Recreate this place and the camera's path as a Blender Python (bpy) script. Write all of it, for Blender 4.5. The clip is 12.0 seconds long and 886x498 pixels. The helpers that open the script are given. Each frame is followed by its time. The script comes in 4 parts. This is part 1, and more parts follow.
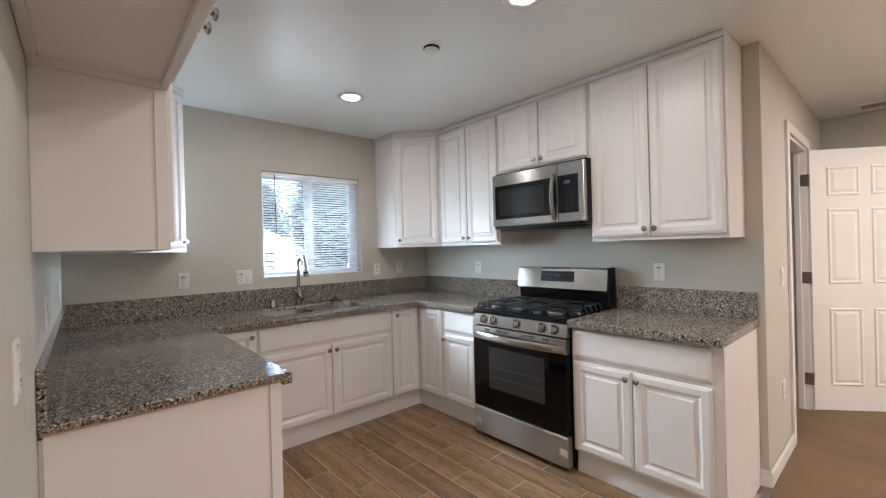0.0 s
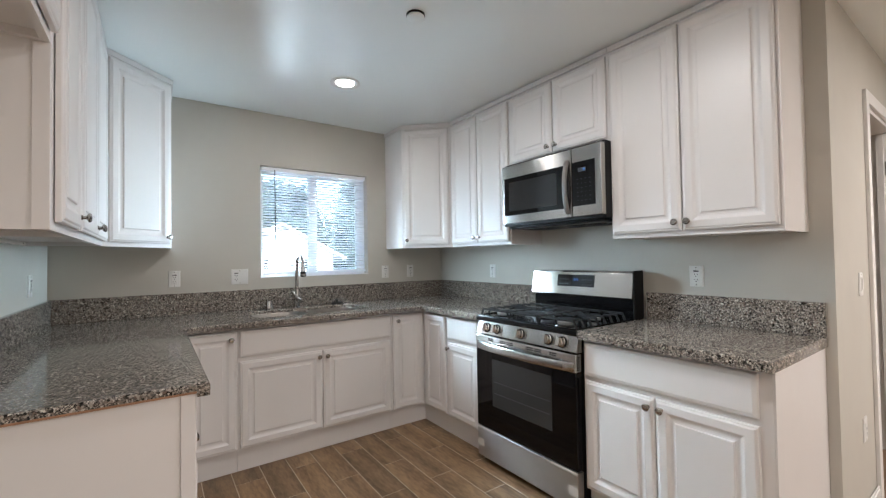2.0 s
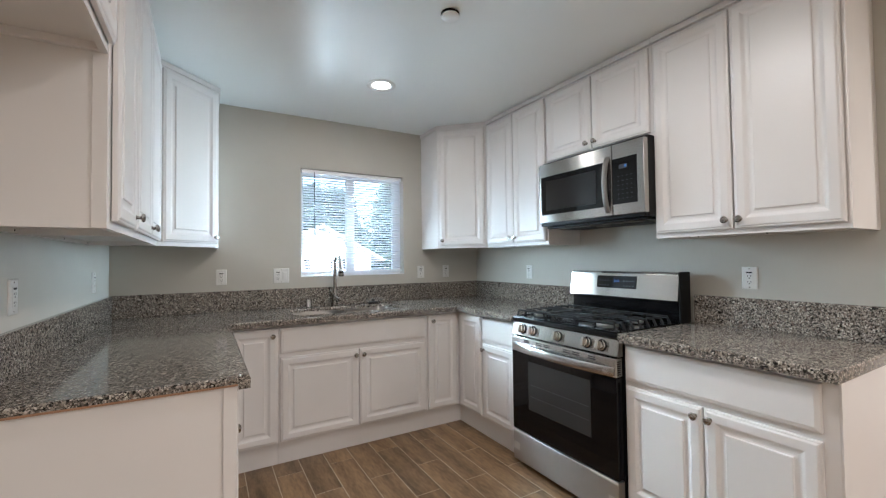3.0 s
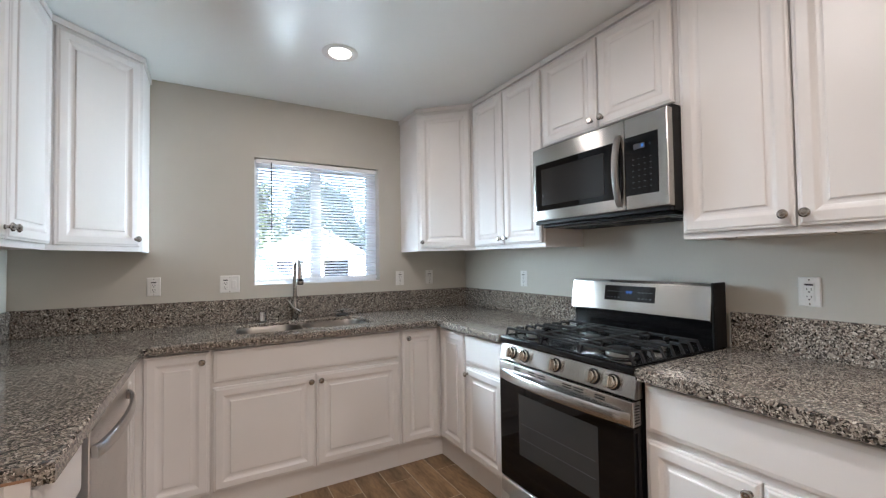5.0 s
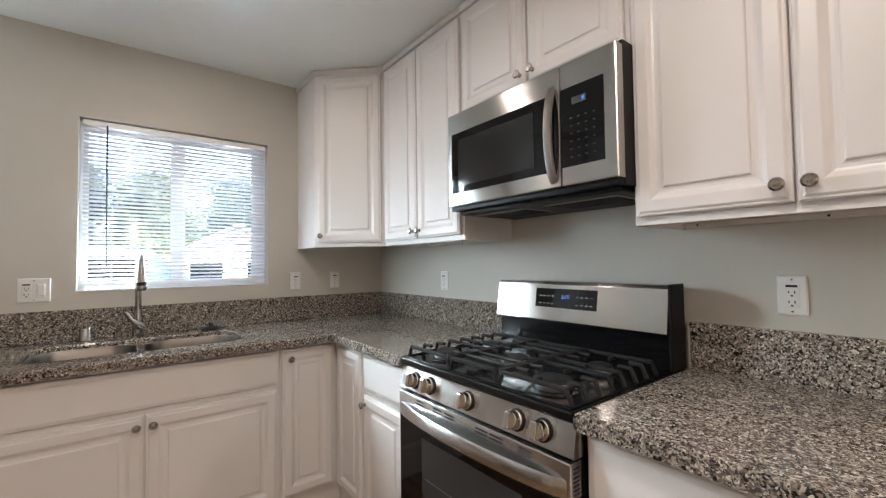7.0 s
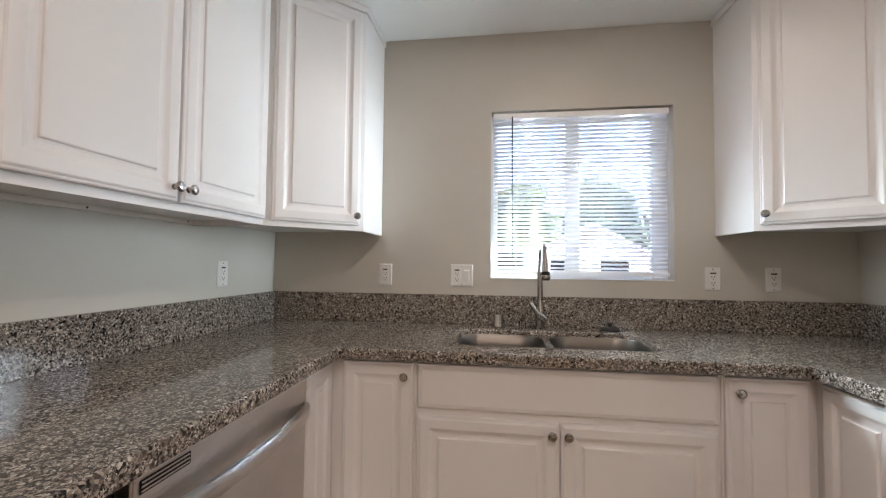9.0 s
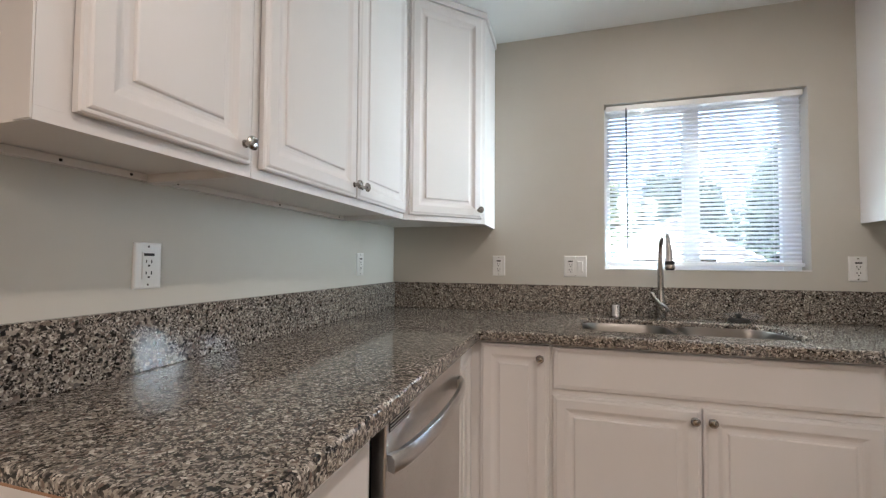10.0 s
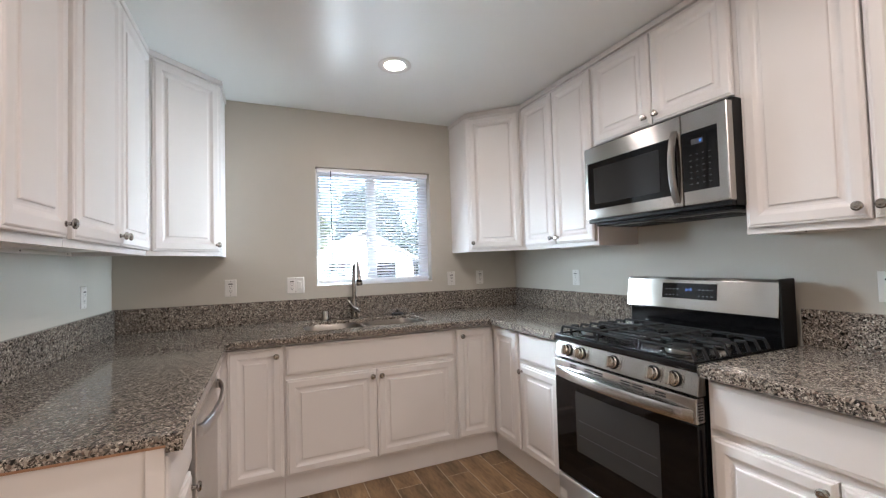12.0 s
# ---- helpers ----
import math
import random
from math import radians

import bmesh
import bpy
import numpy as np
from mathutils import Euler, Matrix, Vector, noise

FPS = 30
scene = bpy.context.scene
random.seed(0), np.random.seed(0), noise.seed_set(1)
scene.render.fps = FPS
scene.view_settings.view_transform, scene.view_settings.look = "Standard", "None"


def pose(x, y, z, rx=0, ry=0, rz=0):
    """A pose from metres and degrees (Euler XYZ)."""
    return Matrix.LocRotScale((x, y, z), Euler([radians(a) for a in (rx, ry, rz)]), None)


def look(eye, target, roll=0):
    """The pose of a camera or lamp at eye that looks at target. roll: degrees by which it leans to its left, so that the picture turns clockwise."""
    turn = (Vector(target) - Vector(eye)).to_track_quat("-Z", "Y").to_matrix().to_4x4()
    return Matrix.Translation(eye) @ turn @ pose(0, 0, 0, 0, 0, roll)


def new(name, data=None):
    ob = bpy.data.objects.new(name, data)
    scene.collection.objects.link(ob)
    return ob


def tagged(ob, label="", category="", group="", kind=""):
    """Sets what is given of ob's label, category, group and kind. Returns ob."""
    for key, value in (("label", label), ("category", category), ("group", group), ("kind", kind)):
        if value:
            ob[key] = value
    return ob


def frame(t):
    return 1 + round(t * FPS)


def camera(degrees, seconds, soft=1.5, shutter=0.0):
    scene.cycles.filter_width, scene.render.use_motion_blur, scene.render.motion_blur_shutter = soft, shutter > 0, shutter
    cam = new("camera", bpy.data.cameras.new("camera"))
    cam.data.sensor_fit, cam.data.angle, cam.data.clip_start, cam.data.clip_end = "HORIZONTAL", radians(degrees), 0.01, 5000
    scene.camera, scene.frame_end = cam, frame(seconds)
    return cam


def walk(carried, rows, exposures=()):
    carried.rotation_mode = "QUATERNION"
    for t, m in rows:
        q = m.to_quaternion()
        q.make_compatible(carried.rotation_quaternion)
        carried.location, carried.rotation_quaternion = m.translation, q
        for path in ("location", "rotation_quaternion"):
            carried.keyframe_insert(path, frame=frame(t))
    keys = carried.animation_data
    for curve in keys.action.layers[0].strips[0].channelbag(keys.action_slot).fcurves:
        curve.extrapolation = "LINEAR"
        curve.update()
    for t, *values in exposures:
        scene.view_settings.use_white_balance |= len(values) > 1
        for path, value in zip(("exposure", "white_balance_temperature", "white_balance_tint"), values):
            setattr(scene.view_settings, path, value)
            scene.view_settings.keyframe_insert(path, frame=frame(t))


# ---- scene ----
LENS = 94.5
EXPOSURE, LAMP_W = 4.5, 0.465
cam = camera(LENS, 12.0, soft=1.25)
PATH = [
    (0, (0.298, 0.212, 1.345), (1.62, 1.712, 1.341), -1.5),
    (0.5, (0.505, 0.32, 1.358), (1.86, 1.791, 1.359), -1.4),
    (1, (0.644, 0.345, 1.34), (1.969, 1.843, 1.356), -1.3),
    (1.5, (0.702, 0.302, 1.301), (1.955, 1.861, 1.336), -1.0),
    (2, (0.723, 0.265, 1.275), (1.875, 1.899, 1.318), -0.9),
    (2.5, (0.732, 0.26, 1.266), (1.795, 1.954, 1.315), -0.8),
    (3, (0.739, 0.271, 1.265), (1.741, 2.001, 1.318), -0.7),
    (3.2, (0.749, 0.275, 1.262), (1.729, 2.017, 1.319), -0.7),
    (4.8, (1.043, 0.564, 1.287), (2.022, 2.307, 1.344), -0.8),
    (5, (1.122, 0.616, 1.293), (2.115, 2.351, 1.349), -0.8),
    (5.5, (1.351, 0.734, 1.303), (2.405, 2.433, 1.364), -0.8),
    (6, (1.503, 0.789, 1.286), (2.64, 2.433, 1.354), -0.8),
    (6.5, (1.569, 0.824, 1.27), (2.786, 2.409, 1.343), -0.9),
    (6.7, (1.581, 0.85, 1.264), (2.841, 2.402, 1.338), -0.9),
    (8.3, (1.551, 1.515, 1.257), (1.872, 3.488, 1.314), 0.5),
    (8.5, (1.515, 1.514, 1.231), (1.627, 3.509, 1.309), 0.5),
    (9, (1.434, 1.508, 1.219), (1.161, 3.488, 1.289), 0.6),
    (9.5, (1.298, 1.418, 1.187), (0.806, 3.355, 1.254), 0.7),
    (10, (1.181, 1.344, 1.176), (0.617, 3.262, 1.24), 0.4),
    (10.5, (1.237, 1.314, 1.25), (0.787, 3.262, 1.319), -0.2),
    (11, (1.366, 1.15, 1.314), (1.314, 3.148, 1.393), -0.7),
    (11.5, (1.253, 0.824, 1.33), (1.734, 2.764, 1.408), -1.3),
    (12, (1.039, 0.571, 1.286), (1.841, 2.402, 1.354), -1.6),
]
LIGHTING = [(0.0, 0.01, 5680, 7.0), (1.5, 0.1, 5440, 3.5), (3.0, 0.1, 5400, 2.5), (5.0, 0.1, 5640, 6.5), (6.5, 0.08, 5940, 7.0), (8.5, -0.08, 6150, 11.0), (9.5, 0.04, 6000, 9.0), (10.0, 0.06, 5910, 7.0), (10.7, 0.01, 5750, 5.5), (12.0, 0.16, 5850, 9.5)]
walk(cam, [(t, look(eye, target, roll)) for t, eye, target, roll in PATH], exposures=[(t, EXPOSURE + stops, kelvin, tint) for t, stops, kelvin, tint in LIGHTING])

# ---- plan: west wall, east wall, north wall, ceiling, hall wall, far wall, south wall ----
LW, RW, BW, CEIL = 0.20, 3.07, 3.63, 2.42
HALL, FAR, SOUTH = 0.727, 5.38, -3.4
TOP, SLAB, THIN, SPLASH = 0.91, 0.040, 0.022, 1.058
UP0, UP1 = 1.363, 2.385
WX0, WX1, WZ0, WZ1 = 1.388, 2.276, 1.143, 2.011

# ---- world, sun and lamps ----
world = bpy.data.worlds.new("world")
scene.world = world
world.use_nodes = True
wn = world.node_tree.nodes
sky = wn.new("ShaderNodeTexSky")
sky.sky_type, sky.sun_disc = "NISHITA", False
sky.air_density, sky.dust_density, sky.ozone_density = 0.8, 5.0, 0.3
sky.sun_elevation, sky.sun_rotation = radians(48), radians(200)
wn["Background"].inputs["Strength"].default_value = 0.10
world.node_tree.links.new(sky.outputs[0], wn["Background"].inputs["Color"])

sun_data = bpy.data.lights.new("sun", "SUN")
sun_data.energy, sun_data.angle, sun_data.color = 1.3, radians(10), (1.0, 0.95, 0.87)
sun = new("sun", sun_data)
sun.matrix_world = look((0, 0, 0), (0.229, 0.629, -0.743))

# rows with negative y are unseen fill lamps, added to brighten the rooms
LAMPS_AND_FILLS = [(1.735, 2.775, 0.48), (1.745, 1.285, 1.2), (1.20, -0.6, 1.3), (3.9, -0.6, 3.2), (1.20, -2.3, 3.2), (3.9, -2.3, 5.6)]
for lx, ly, share in LAMPS_AND_FILLS:
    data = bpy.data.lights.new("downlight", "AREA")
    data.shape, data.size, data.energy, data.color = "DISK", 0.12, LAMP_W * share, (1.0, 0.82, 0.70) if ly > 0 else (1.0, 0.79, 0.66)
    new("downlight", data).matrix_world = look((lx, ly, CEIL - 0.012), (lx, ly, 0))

# added, unseen strip lamps in the window opening, standing in for daylight off the slats
# last two rows: fill for the east base cabinet fronts and the ceiling
for side, axis, dip, cone, watts, tall, places in ((-1, 14, -7, 80, 0.21, 0.52, (WX1 - 0.06, WX1 - 0.20, WX1 - 0.34)), (1, 42, 16, 84, 0.175, 0.52, (WX0 + 0.06, WX0 + 0.18, WX0 + 0.30)),
                                             (1, 66, 27, 50, 0.28, 0.76, (WX0 + 0.12, WX0 + 0.24)), (1, 90, -25, 40, 0.035, 0.76, (WX0 + 0.2, WX0 + 0.45, WX0 + 0.7))):
    for lx in places:
        data = bpy.data.lights.new("window_daylight_fill", "AREA")
        data.shape, data.size, data.size_y, data.spread = "RECTANGLE", 0.026, tall, radians(cone)
        data.energy, data.color = watts / len(places), (0.86, 0.97, 1.0)
        eye = Vector((lx, BW + 0.002, WZ0 + 0.05 + tall / 2))
        aim = Vector((side * math.cos(radians(axis)), -math.sin(radians(axis)), -math.tan(radians(dip))))
        new("window_daylight_fill", data).matrix_world = look(eye, eye + aim)


# ---- materials ----
def material(name, colour=(0.8, 0.8, 0.8), rough=0.5, metal=0.0, **more):
    mat = bpy.data.materials.new(name)
    mat.use_nodes = True
    bsdf = mat.node_tree.nodes["Principled BSDF"]
    bsdf.inputs["Base Color"].default_value = (*colour, 1)
    bsdf.inputs["Roughness"].default_value = rough
    bsdf.inputs["Metallic"].default_value = metal
    for key, value in more.items():
        bsdf.inputs[key.replace("_", " ")].default_value = value
    return mat, mat.node_tree.nodes, mat.node_tree.links, bsdf


def coords(n, l, scale=(1, 1, 1), turn=(0, 0, 0)):
    tc, mp = n.new("ShaderNodeTexCoord"), n.new("ShaderNodeMapping")
    mp.inputs["Scale"].default_value, mp.inputs["Rotation"].default_value = scale, turn
    l.new(tc.outputs["Object"], mp.inputs["Vector"])
    return mp.outputs["Vector"]


def noise_node(n, l, vec, scale, detail=3.0, rough=0.5):
    t = n.new("ShaderNodeTexNoise")
    t.inputs["Scale"].default_value, t.inputs["Detail"].default_value, t.inputs["Roughness"].default_value = scale, detail, rough
    l.new(vec, t.inputs["Vector"])
    return t.outputs["Fac"]


def ramp(n, l, fac, stops, mode="LINEAR"):
    r = n.new("ShaderNodeValToRGB")
    r.color_ramp.interpolation = mode
    while len(r.color_ramp.elements) < len(stops):
        r.color_ramp.elements.new(0.5)
    for e, (p, c) in zip(r.color_ramp.elements, stops):
        e.position, e.color = p, (*c, 1) if len(c) == 3 else c
    l.new(fac, r.inputs["Fac"])
    return r.outputs["Color"]


def mix(n, l, fac, a, b, kind="MIX"):
    m = n.new("ShaderNodeMix")
    m.data_type, m.blend_type = "RGBA", kind
    for sock, v in ((m.inputs["Factor"], fac), (m.inputs[6], a), (m.inputs[7], b)):
        if hasattr(v, "links"):
            l.new(v, sock)
        else:
            sock.default_value = (*v, 1) if isinstance(v, tuple) else v
    return m.outputs[2]


def bump(n, l, bsdf, height, strength, distance):
    b = n.new("ShaderNodeBump")
    b.inputs["Strength"].default_value, b.inputs["Distance"].default_value = strength, distance
    l.new(height, b.inputs["Height"])
    l.new(b.outputs["Normal"], bsdf.inputs["Normal"])


def painted(name, colour, rough, grain=260.0, depth=0.0006, strength=0.25, vary=0.05):
    """Paint with an orange-peel relief and slow, faint unevenness."""
    mat, n, l, b = material(name, colour, rough)
    v = coords(n, l)
    dark = tuple(c * (1 - vary) for c in colour)
    l.new(ramp(n, l, noise_node(n, l, v, 2.3, 4), [(0.35, dark), (0.65, colour)]), b.inputs["Base Color"])
    rr = n.new("ShaderNodeMapRange")
    rr.inputs["To Min"].default_value, rr.inputs["To Max"].default_value = rough - 0.05, rough + 0.07
    l.new(noise_node(n, l, v, 9.0, 4), rr.inputs["Value"])
    l.new(rr.outputs["Result"], b.inputs["Roughness"])
    bump(n, l, b, noise_node(n, l, v, grain, 2), strength, depth)
    return mat


M_WALL = painted("wall_paint", (0.555, 0.536, 0.482), 0.62)
M_CEIL = material("ceiling_paint", (0.845, 0.875, 0.865), 0.33, Specular_IOR_Level=0.6)[0]
M_TRIM = painted("trim_paint", (0.80, 0.79, 0.77), 0.38, grain=120, strength=0.1)
M_CAB = painted("white_cabinet_foil", (0.755, 0.735, 0.722), 0.36, grain=420, depth=0.0003, strength=0.12, vary=0.025)
M_CAB_IN = painted("cabinet_underside", (0.72, 0.69, 0.65), 0.55)
M_PLASTIC = material("white_plastic", (0.74, 0.735, 0.71), 0.32)[0]
M_VINYL = material("white_vinyl", (0.88, 0.89, 0.89), 0.4)[0]
M_DARK = material("dark_slot", (0.012, 0.012, 0.013), 0.6)[0]
M_RUBBER = material("black_rubber", (0.02, 0.02, 0.02), 0.75)[0]
M_ENAMEL = material("black_enamel", (0.004, 0.004, 0.0045), 0.16, Specular_IOR_Level=0.28)[0]
M_BLACKPL = material("black_plastic", (0.005, 0.005, 0.0055), 0.42, Specular_IOR_Level=0.2)[0]
M_GLASSK = material("black_glass", (0.002, 0.002, 0.0025), 0.05, Specular_IOR_Level=0.3)[0]
M_GLASSW = material("tinted_oven_window", (0.030, 0.029, 0.028), 0.08, Specular_IOR_Level=0.4)[0]
M_SCREEN = material("microwave_screen", (0.018, 0.018, 0.019), 0.10, Specular_IOR_Level=0.4)[0]
M_BRASSY = material("hinge_nickel", (0.34, 0.32, 0.30), 0.36, 1.0)[0]
M_PLY = painted("raw_plywood_edge", (0.42, 0.24, 0.14), 0.7, grain=200, vary=0.3)
M_BAG = material("clear_film", (0.85, 0.86, 0.86), 0.12, 0.0, Alpha=0.13)[0]
M_TAPE = material("clear_tape", (0.62, 0.60, 0.56), 0.25, 0.0)[0]


def steel(name, colour, rough, along, stretch=60.0):
    """Brushed metal: fine scratches drawn out along one axis."""
    mat, n, l, b = material(name, colour, rough, 1.0)
    scale = [2600.0, 2600.0, 2600.0]
    scale[along] = 2600.0 / stretch
    v = coords(n, l, tuple(scale))
    f = noise_node(n, l, v, 1.0, 3)
    m = n.new("ShaderNodeMapRange")
    m.inputs["To Min"].default_value, m.inputs["To Max"].default_value = rough - 0.025, rough + 0.03
    l.new(f, m.inputs["Value"])
    l.new(m.outputs["Result"], b.inputs["Roughness"])
    smear = noise_node(n, l, coords(n, l), 5.0, 4)
    l.new(ramp(n, l, smear, [(0.3, tuple(c * 0.9 for c in colour)), (0.7, colour)]), b.inputs["Base Color"])
    bump(n, l, b, f, 0.012, 0.0002)
    if along == 1:
        # brushed sideways: highlights draw out up and down
        b.inputs["Anisotropic"].default_value = 0.95
        t = n.new("ShaderNodeCombineXYZ")
        t.inputs[0].default_value, t.inputs[2].default_value = 0.04, 1.0
        l.new(t.outputs[0], b.inputs["Tangent"])
    return mat


M_STEEL = steel("brushed_steel", (0.50, 0.48, 0.455), 0.20, 1)
# one sink steel in two tones: bowls darkened for shade, rim brightened for highlights
M_STEEL_SINK_SHADED = steel("sink_steel_shaded", (0.21, 0.195, 0.175), 0.32, 0)
M_STEEL_SINK_LIT = steel("sink_steel_lit", (0.62, 0.60, 0.57), 0.24, 0)
M_NICKEL = steel("brushed_nickel", (0.40, 0.38, 0.36), 0.21, 2, 6.0)
M_KNOB = material("knob_nickel", (0.40, 0.38, 0.36), 0.2, 1.0)[0]
M_KNOBR = material("range_knob_steel", (0.58, 0.55, 0.51), 0.22, 1.0)[0]
M_HANDLE = steel("dark_handle_steel", (0.25, 0.24, 0.23), 0.42, 2, 6.0)
M_STEEL_MW = steel("microwave_steel", (0.42, 0.405, 0.385), 0.24, 1)
M_BURNER = material("satin_aluminium", (0.72, 0.71, 0.69), 0.34, 1.0)[0]
M_CHROME = material("polished_ring", (0.75, 0.74, 0.72), 0.14, 1.0)[0]


def iron():
    mat, n, l, b = material("cast_iron", (0.008, 0.008, 0.0085), 0.55, Specular_IOR_Level=0.3)
    bump(n, l, b, noise_node(n, l, coords(n, l), 900.0, 2), 0.3, 0.0006)
    return mat


M_IRON = iron()


def granite():
    mat, n, l, b = material("granite", (0.3, 0.28, 0.26), 0.14, Specular_IOR_Level=0.45)
    v = coords(n, l)
    warp = n.new("ShaderNodeTexNoise")
    warp.inputs["Scale"].default_value = 110.0
    l.new(v, warp.inputs["Vector"])
    add = n.new("ShaderNodeVectorMath")
    add.operation = "MULTIPLY_ADD"
    add.inputs[1].default_value = (0.007, 0.007, 0.007)
    l.new(warp.outputs["Color"], add.inputs[0])
    l.new(v, add.inputs[2])
    vec = add.outputs[0]

    def cells(scale):
        t = n.new("ShaderNodeTexVoronoi")
        t.inputs["Scale"].default_value = scale
        l.new(vec, t.inputs["Vector"])
        sep = n.new("ShaderNodeSeparateColor")
        l.new(t.outputs["Color"], sep.inputs[0])
        return sep.outputs[0]

    big = ramp(n, l, cells(162.0), [(0.0, (0.010, 0.010, 0.010)), (0.24, (0.066, 0.057, 0.053)), (0.36, (0.142, 0.110, 0.094)), (0.46, (0.175, 0.154, 0.134)),
                                    (0.60, (0.300, 0.273, 0.244)), (0.82, (0.11, 0.104, 0.098)), (0.91, (0.52, 0.495, 0.455))], "CONSTANT")
    small = ramp(n, l, cells(330.0), [(0.0, (0.012, 0.012, 0.012)), (0.29, (0.12, 0.108, 0.100)), (0.54, (0.30, 0.273, 0.244)),
                                      (0.89, (0.52, 0.495, 0.455))], "CONSTANT")
    where = ramp(n, l, noise_node(n, l, v, 55.0, 3), [(0.42, (0, 0, 0)), (0.58, (1, 1, 1))])
    both = mix(n, l, where, big, small)
    slow = ramp(n, l, noise_node(n, l, v, 3.5, 3), [(0.3, (0.97, 0.955, 0.925)), (0.7, (1.16, 1.135, 1.07))])
    l.new(mix(n, l, 1.0, both, slow, "MULTIPLY"), b.inputs["Base Color"])
    m = n.new("ShaderNodeMapRange")
    m.inputs["To Min"].default_value, m.inputs["To Max"].default_value = 0.065, 0.125
    l.new(noise_node(n, l, v, 25.0, 3), m.inputs["Value"])
    l.new(m.outputs["Result"], b.inputs["Roughness"])
    return mat


M_GRANITE = granite()


def wood_tile():
    """Wood-look porcelain: grain along the plank, each plank its own tone."""
    mat, n, l, b = material("wood_look_tile", (0.25, 0.16, 0.1), 0.36)
    info = n.new("ShaderNodeObjectInfo")
    tc = n.new("ShaderNodeTexCoord")
    off = n.new("ShaderNodeVectorMath")
    off.operation = "MULTIPLY_ADD"
    off.inputs[1].default_value = (31.0, 57.0, 13.0)
    l.new(info.outputs["Random"], off.inputs[0])
    l.new(tc.outputs["Object"], off.inputs[2])
    mp = n.new("ShaderNodeMapping")
    mp.inputs["Scale"].default_value = (6.0, 1.3, 1.0)
    l.new(off.outputs[0], mp.inputs["Vector"])
    rings = n.new("ShaderNodeTexWave")
    rings.wave_type, rings.bands_direction = "BANDS", "X"
    rings.inputs["Scale"].default_value, rings.inputs["Distortion"].default_value = 0.35, 9.0
    rings.inputs["Detail"].default_value, rings.inputs["Detail Scale"].default_value = 3.0, 0.6
    l.new(mp.outputs[0], rings.inputs["Vector"])
    fine = noise_node(n, l, mp.outputs[0], 9.0, 5, 0.65)
    a = ramp(n, l, rings.outputs["Fac"], [(0.0, (0.120, 0.072, 0.035)), (0.5, (0.235, 0.148, 0.077)), (1.0, (0.330, 0.218, 0.120))])
    c = mix(n, l, 0.55, a, ramp(n, l, fine, [(0.34, (0.100, 0.059, 0.029)), (0.64, (0.355, 0.236, 0.133))]))
    tone = ramp(n, l, info.outputs["Random"], [(0.0, (0.78, 0.77, 0.72)), (0.5, (0.98, 0.96, 0.90)), (1.0, (1.18, 1.15, 1.05))])
    l.new(mix(n, l, 1.0, c, tone, "MULTIPLY"), b.inputs["Base Color"])
    bump(n, l, b, fine, 0.12, 0.001)
    return mat


M_TILE = wood_tile()
M_GROUT = painted("grout", (0.62, 0.54, 0.42), 0.9, grain=500, vary=0.2)


def carpet():
    mat, n, l, b = material("carpet", (0.2, 0.14, 0.1), 0.95)
    v = coords(n, l)
    f = noise_node(n, l, v, 420.0, 4, 0.7)
    slow = noise_node(n, l, v, 3.0, 4)
    c = ramp(n, l, f, [(0.25, (0.145, 0.095, 0.055)), (0.75, (0.315, 0.217, 0.132))])
    l.new(mix(n, l, 1.0, c, ramp(n, l, slow, [(0.3, (0.82, 0.82, 0.82)), (0.7, (1.1, 1.1, 1.1))]), "MULTIPLY"), b.inputs["Base Color"])
    bump(n, l, b, f, 0.9, 0.006)
    return mat


M_CARPET = carpet()


def glowing(name, colour, strength, base=(0.8, 0.8, 0.8)):
    mat, n, l, b = material(name, base, 0.4)
    b.inputs["Emission Color"].default_value, b.inputs["Emission Strength"].default_value = (*colour, 1), strength
    return mat


M_LAMP = glowing("lamp_lens", (1.0, 0.88, 0.74), 1.2)
M_DIGIT = glowing("blue_digits", (0.08, 0.30, 1.0), 0.034, (0.01, 0.02, 0.05))
M_LEGEND = material("panel_legend", (0.032, 0.034, 0.038), 0.4)[0]


def translucent(name, colour, through_colour, share):
    """Thin white plastic that lets some light through."""
    mat, n, l, b = material(name, colour, 0.42)
    tr = n.new("ShaderNodeBsdfTranslucent")
    tr.inputs["Color"].default_value = (*through_colour, 1)
    ms = n.new("ShaderNodeMixShader")
    ms.inputs[0].default_value = share
    l.new(b.outputs[0], ms.inputs[1])
    l.new(tr.outputs[0], ms.inputs[2])
    l.new(ms.outputs[0], n["Material Output"].inputs["Surface"])
    return mat


M_SLAT = translucent("blind_slat", (0.84, 0.84, 0.83), (0.86, 0.84, 0.81), 0.45)
# frame vinyl made translucent so it glows white, imitating glare round the mullion
M_FRAME = translucent("glare_white_vinyl", (0.86, 0.87, 0.87), (0.90, 0.88, 0.85), 0.42)


def glass():
    mat, n, l, b = material("window_glass", (1, 1, 1), 0.0)
    b.inputs["Transmission Weight"].default_value = 1.0
    b.inputs["IOR"].default_value = 1.45
    return mat


M_GLASS = glass()


def leafy(name, colour):
    mat, n, l, b = material(name, colour, 0.9, Specular_IOR_Level=0.1)
    g = n.new("ShaderNodeNewGeometry")
    l.new(ramp(n, l, g.outputs["Random Per Island"], [(0, tuple(c * 0.75 for c in colour)), (1, tuple(c * 1.3 for c in colour))]), b.inputs["Base Color"])
    return mat


